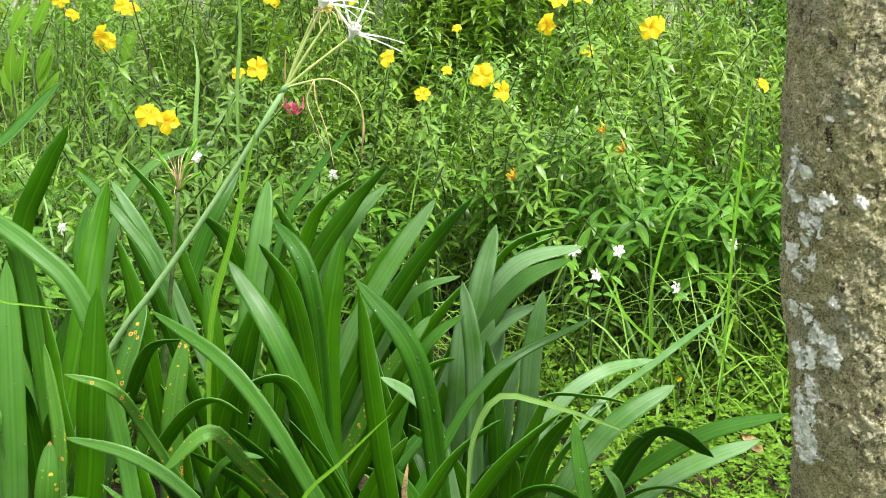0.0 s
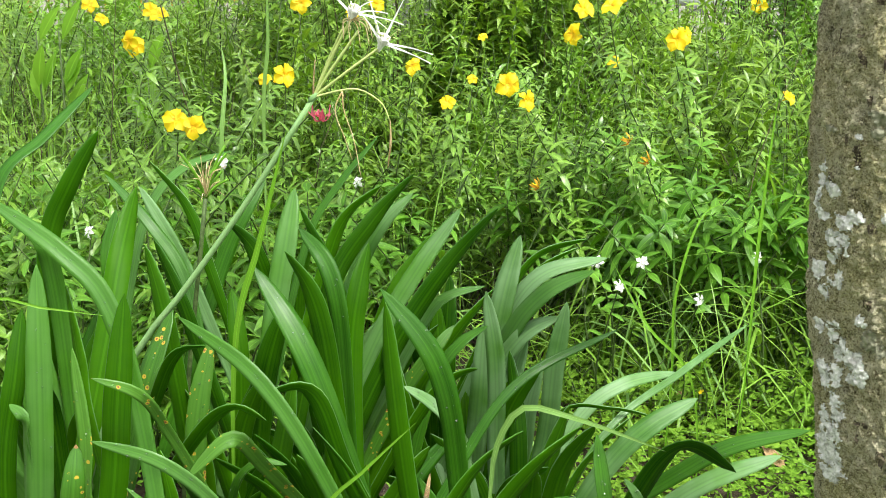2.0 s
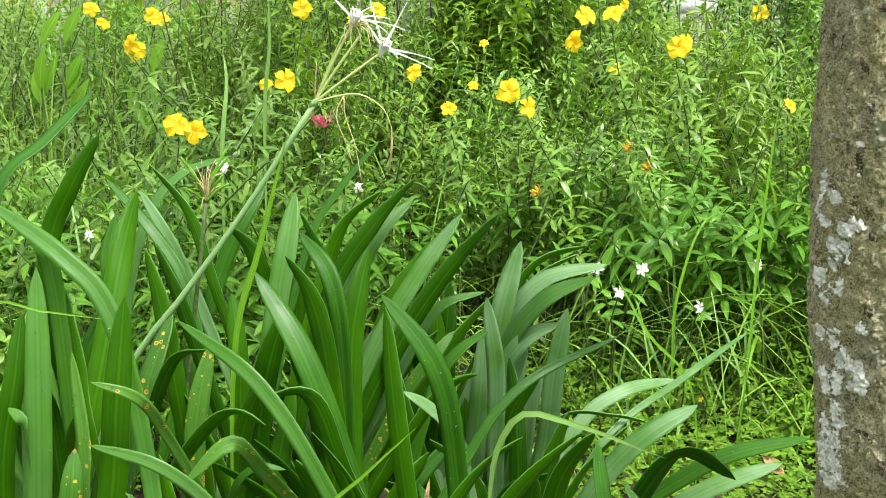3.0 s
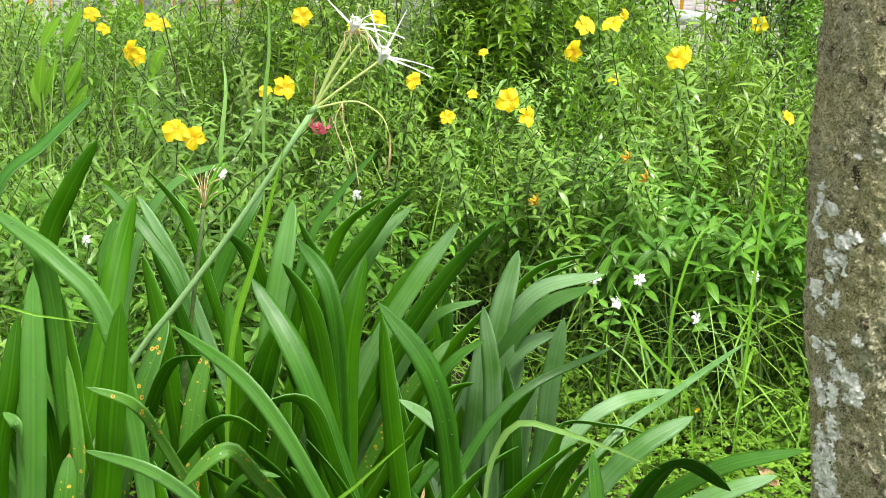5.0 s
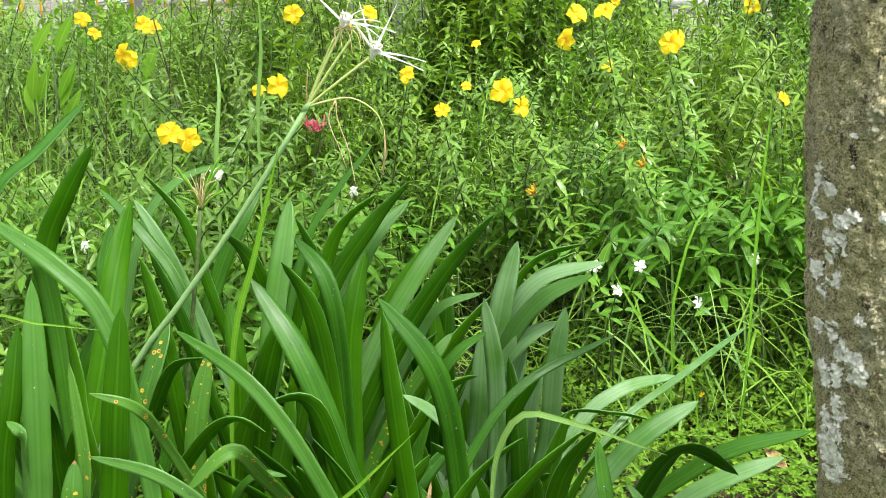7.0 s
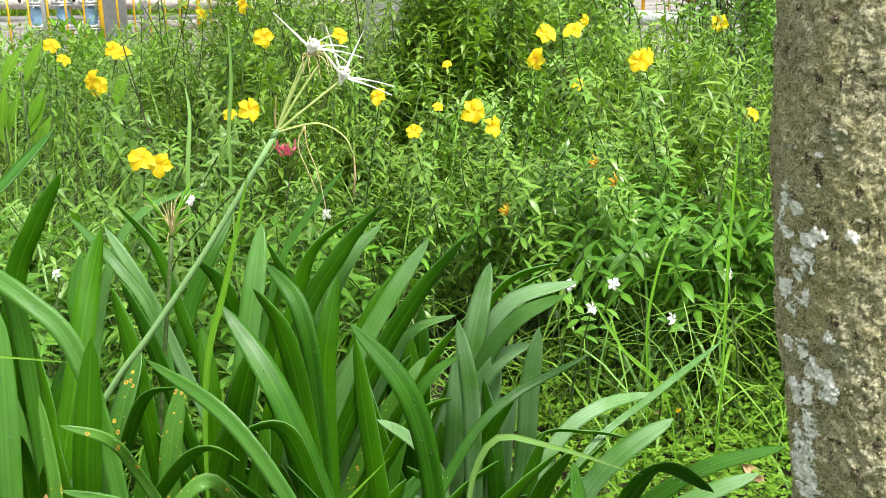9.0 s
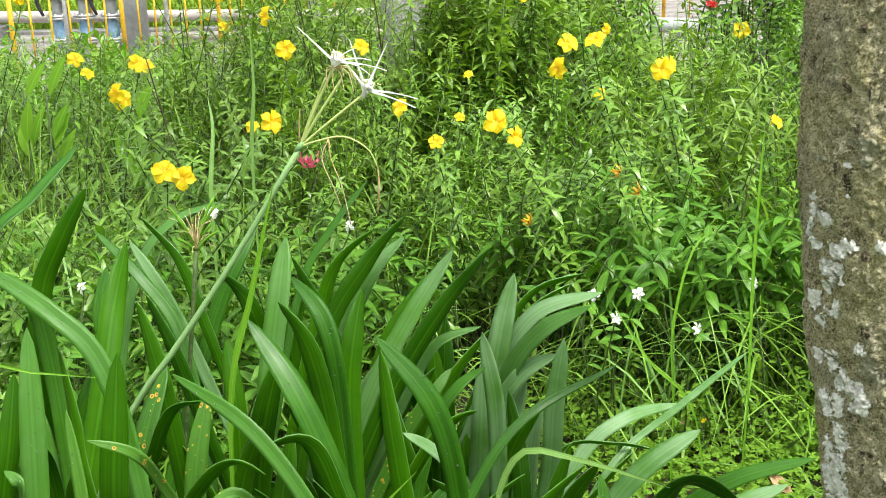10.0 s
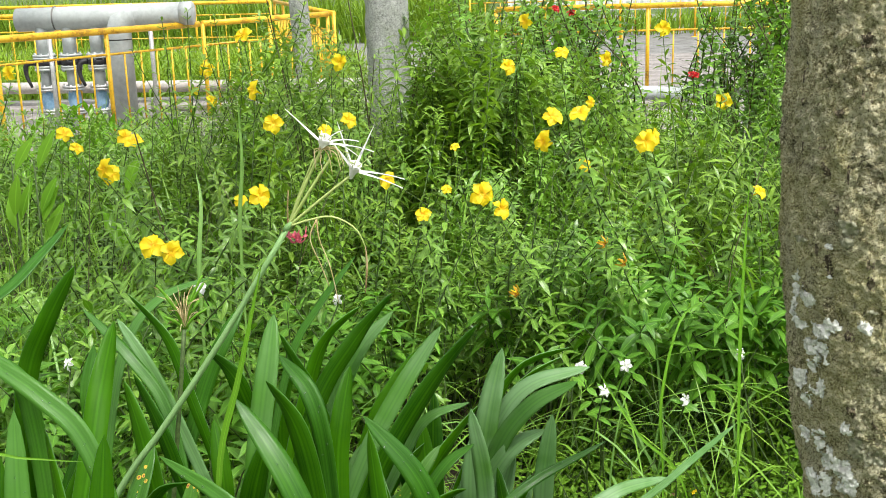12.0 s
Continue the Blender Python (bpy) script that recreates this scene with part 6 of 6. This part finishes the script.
# ground cover
r = np.random.default_rng(31)
g = Geo()
n = 15000
x, y = r.uniform(-2.2, 2.6, n), r.uniform(0.9, 4.3, n)
x[:11500], y[:11500] = r.uniform(0.1, 1.7, 11500), r.uniform(2.1, 3.7, 11500)
edge = np.minimum(np.minimum(x + 2.2, 2.6 - x), np.minimum(y - 0.9, 4.3 - y))
edge[:11500] = np.minimum(np.minimum(x - 0.1, 1.7 - x), np.minimum(y - 2.1, 3.7 - y))[:11500] * 2.2
wave = np.array([noise.noise((a * 1.9, b * 1.9, 7.0)) for a, b in zip(x, y)])
keep = (r.uniform(0, 1, n) < edge / 0.6 + 0.5 * wave) & ~((x > -0.95) & (x < 0.4) & (y > 1.3) & (y < 2.35))
x, y = x[keep], y[keep]
n = len(x)
z = np.array([0.05 + 0.05 * noise.noise((a * 3.1, b * 3.1, 2.0)) for a, b in zip(x, y)]) + r.uniform(-0.04, 0.06, n)
c = np.stack([x, y, np.maximum(z, 0.02)], 1)
a0 = r.uniform(0, 2 * math.pi, n)
up = np.stack([r.normal(0, 0.35, n), r.normal(0, 0.35, n) - 0.15, np.ones(n)], 1)
size = r.uniform(0.009, 0.018, n)
for off in (-0.55, 0.55, math.pi - 0.55, math.pi + 0.55):
    a = a0 + off
    d = np.stack([np.cos(a), np.sin(a), r.normal(0.1, 0.2, n)], 1)
    leaves(g, c, d, up, size, size * 0.58, 0.12, 0.12, wide=(0.8, 1.0))
thing("ground_cover", "low carpet of bright green clover-like ground cover", "ground cover", kind="stuff", mesh=g.mesh("ground_cover", M_COVER))
g = Geo()
for at, nrm in DROPS:
    rad = random.uniform(0.0008, 0.0021)
    s1 = unit(np.cross(nrm, [0.3, 0.5, 0.8]))
    s2 = np.cross(nrm, s1)
    v = [at + (s1 * math.cos(k * math.pi / 3) + s2 * math.sin(k * math.pi / 3)) * rad * c + nrm * rad * h for c, h in ((1.0, -0.1), (0.8, 0.5)) for k in range(6)] + [at + nrm * rad * 0.8]
    g.add(v, [(k, (k + 1) % 6, 6 + (k + 1) % 6, 6 + k) for k in range(6)] + [(6 + k, 6 + (k + 1) % 6, 12) for k in range(6)])
thing("raindrops", "clear raindrops resting on the lily leaves", "raindrops", kind="stuff", mesh=g.mesh("raindrops", M_DROP))
COVER_PETAL, COVER_THROAT = make_petal(M_YELLOW, 0.007, 0.009, 0.2, 3), make_throat(M_YELLOW, 0.003, 0.008)

r = np.random.default_rng(58)
g = Geo()
n = 420
o = np.stack([r.uniform(-0.2, 1.9, n), r.normal(2.6, 0.35, n), np.zeros(n)], 1)
blades(g, o, np.concatenate([r.normal(0, 0.7, (n, 2)), np.ones((n, 1))], 1), r.uniform(0.08, 0.28, n), r.uniform(0.002, 0.0045, n), np.abs(r.normal(0.4, 0.2, n)), seg=5)
thing("short_grass", "thin short grass growing through the ground cover", "grass", kind="stuff", mesh=g.mesh("short_grass", M_GRASS))
for k, (x, y, size, turn) in enumerate(((0.97, 2.95, 0.1, 20), (0.82, 2.72, 0.075, 130), (0.62, 3.05, 0.05, 70), (0.35, 3.2, 0.045, 200), (0.5, 2.6, 0.05, 300), (1.05, 2.6, 0.06, 10))):
    g = Geo()
    leaves(g, [(0, 0, 0)], [(1, 0, 0.15)], [(0.1, 0.2, 1)], size, size * 0.5, -0.3, 0.5)
    ob = thing("dead_leaf", "curled brown dead leaf lying on the ground cover", "leaf", (x, y, 0.085), "dead leaves", mesh=g.mesh("dead_leaf", M_DEADLEAF))
    ob.rotation_euler = (0, 0, radians(turn))
for k in range(14):
    x, y = random.uniform(0.5, 1.3), random.uniform(2.3, 3.1)
    ob = thing("ground_flower", "tiny yellow pea flower in the ground cover", "flower", (x, y, 0.0), "ground cover flowers")
    st = Geo()
    tube(st, [(0, 0, 0.0), (0.004, 0, 0.115)], 0.0008, 5)
    part("stem", st.mesh("stem", M_STEM), ob)
    flower(ob, (x + 0.004, y, 0.12), (0.1, -0.5, 0.8), 1.0, COVER_PETAL, COVER_THROAT, "", 3)

# lime grass blades that stand out among the lilies
def long_blade(points, width, label, mat=None, thin=0.45):
    p = spline(points, 22)
    t = unit(np.gradient(p, axis=0))
    side = unit(np.cross(t, [0.1, -1.0, 0.35]))
    w = np.array([width * (thin + (1 - thin) * min(1, max(0, i - 8) / 6)) * (1 - (i / 22) ** 4) ** 0.9 + 0.0006 for i in range(23)])[:, None]
    o = Vector(points[0])
    v = np.stack([p - side * w / 2, p + np.array([0, 0.0009, 0.0]), p + side * w / 2], 1) - np.array(o)
    g = Geo()
    g.add(v, [(3 * i + j, 3 * i + j + 1, 3 * i + j + 4, 3 * i + j + 3) for i in range(22) for j in (0, 1)], [(j / 2, i / 22) for i in range(23) for j in range(3)])
    ob = thing("long_grass", label, "grass", o)
    part("blade", g.mesh("blade", mat or M_LIME), ob)


long_blade([(-0.269, 1.820, -0.01), (-0.247, 1.800, 0.786), (-0.210, 1.800, 0.921), (-0.168, 1.800, 1.080)], 0.0105, "long upright lime-green grass blade among the lilies")
long_blade([(0.113, 1.640, -0.01), (0.117, 1.620, 0.633), (0.126, 1.610, 0.735), (0.155, 1.600, 0.788), (0.216, 1.600, 0.777), (0.342, 1.650, 0.708)], 0.0095, "long arching pale green blade over the lilies", M_GRASS_PALE, 0.3)
long_blade([(-0.117, 1.520, -0.01), (-0.084, 1.500, 0.684), (-0.029, 1.500, 0.752), (0.029, 1.500, 0.815)], 0.0053, "pale green grass blade leaning among the lilies")
long_blade([(-0.494, 1.520, -0.01), (-0.456, 1.500, 0.945), (-0.392, 1.500, 0.941), (-0.332, 1.520, 0.926)], 0.0037, "thin lime-green grass blade lying across the lilies")
long_blade([(0.691, 2.720, -0.01), (0.696, 2.700, 0.335), (0.704, 2.750, 0.643), (0.724, 2.800, 0.999)], 0.0087, "tall lime-green grass blade beside the thicket")
long_blade([(0.516, 2.620, -0.01), (0.512, 2.600, 0.378), (0.506, 2.600, 0.562), (0.556, 2.650, 0.723), (0.611, 2.700, 0.741)], 0.0072, "tall bent grass blade in front of the thicket")
long_blade([(0.583, 2.520, -0.01), (0.530, 2.500, 0.424), (0.441, 2.500, 0.524), (0.359, 2.550, 0.653)], 0.0069, "grass blade arching to the lilies")
long_blade([(-0.452, 3.020, -0.01), (-0.444, 3.000, 0.882), (-0.430, 3.000, 1.016), (-0.429, 3.000, 1.171)], 0.0109, "tall upright grass blade in the thicket", M_GRASS_PALE)
long_blade([(-0.531, 2.920, -0.01), (-0.528, 2.900, 0.781), (-0.523, 2.950, 0.944), (-0.542, 3.000, 1.002)], 0.0119, "tall upright grass blade in the thicket", M_GRASS_PALE)
# an open tuft of arching grass in front of the thicket
long_blade([(0.621, 3.267, -0.01), (0.600, 3.217, 0.093), (0.531, 3.247, 0.249), (0.458, 3.277, 0.361)], 0.0100, "pale arching grass blade in an open tuft", M_GRASS_PALE)
long_blade([(0.621, 3.267, -0.01), (0.599, 3.217, 0.107), (0.533, 3.247, 0.207), (0.440, 3.277, 0.252)], 0.0100, "pale arching grass blade in an open tuft", M_GRASS_PALE)
long_blade([(0.621, 3.267, -0.01), (0.607, 3.217, 0.102), (0.543, 3.247, 0.181), (0.461, 3.277, 0.213)], 0.0100, "pale arching grass blade in an open tuft", M_GRASS_PALE)
long_blade([(0.621, 3.267, -0.01), (0.597, 3.217, 0.128), (0.630, 3.247, 0.276), (0.693, 3.277, 0.316), (0.760, 3.307, 0.230), (0.819, 3.337, 0.078)], 0.0100, "pale arching grass blade in an open tuft", M_GRASS_PALE)
long_blade([(0.621, 3.267, -0.01), (0.613, 3.217, 0.128), (0.650, 3.247, 0.209), (0.695, 3.277, 0.232)], 0.0100, "pale arching grass blade in an open tuft", M_GRASS_PALE)
long_blade([(0.621, 3.267, -0.01), (0.625, 3.217, 0.128), (0.616, 3.247, 0.318), (0.606, 3.277, 0.470)], 0.0100, "pale arching grass blade in an open tuft", M_GRASS_PALE)
long_blade([(0.801, 3.267, -0.01), (0.821, 3.217, 0.064), (0.789, 3.247, 0.387), (0.749, 3.277, 0.505)], 0.0100, "pale arching grass blade in an open tuft", M_GRASS_PALE)
long_blade([(0.801, 3.267, -0.01), (0.817, 3.217, 0.099), (0.840, 3.247, 0.256), (0.960, 3.277, 0.412)], 0.0100, "pale arching grass blade in an open tuft", M_GRASS_PALE)
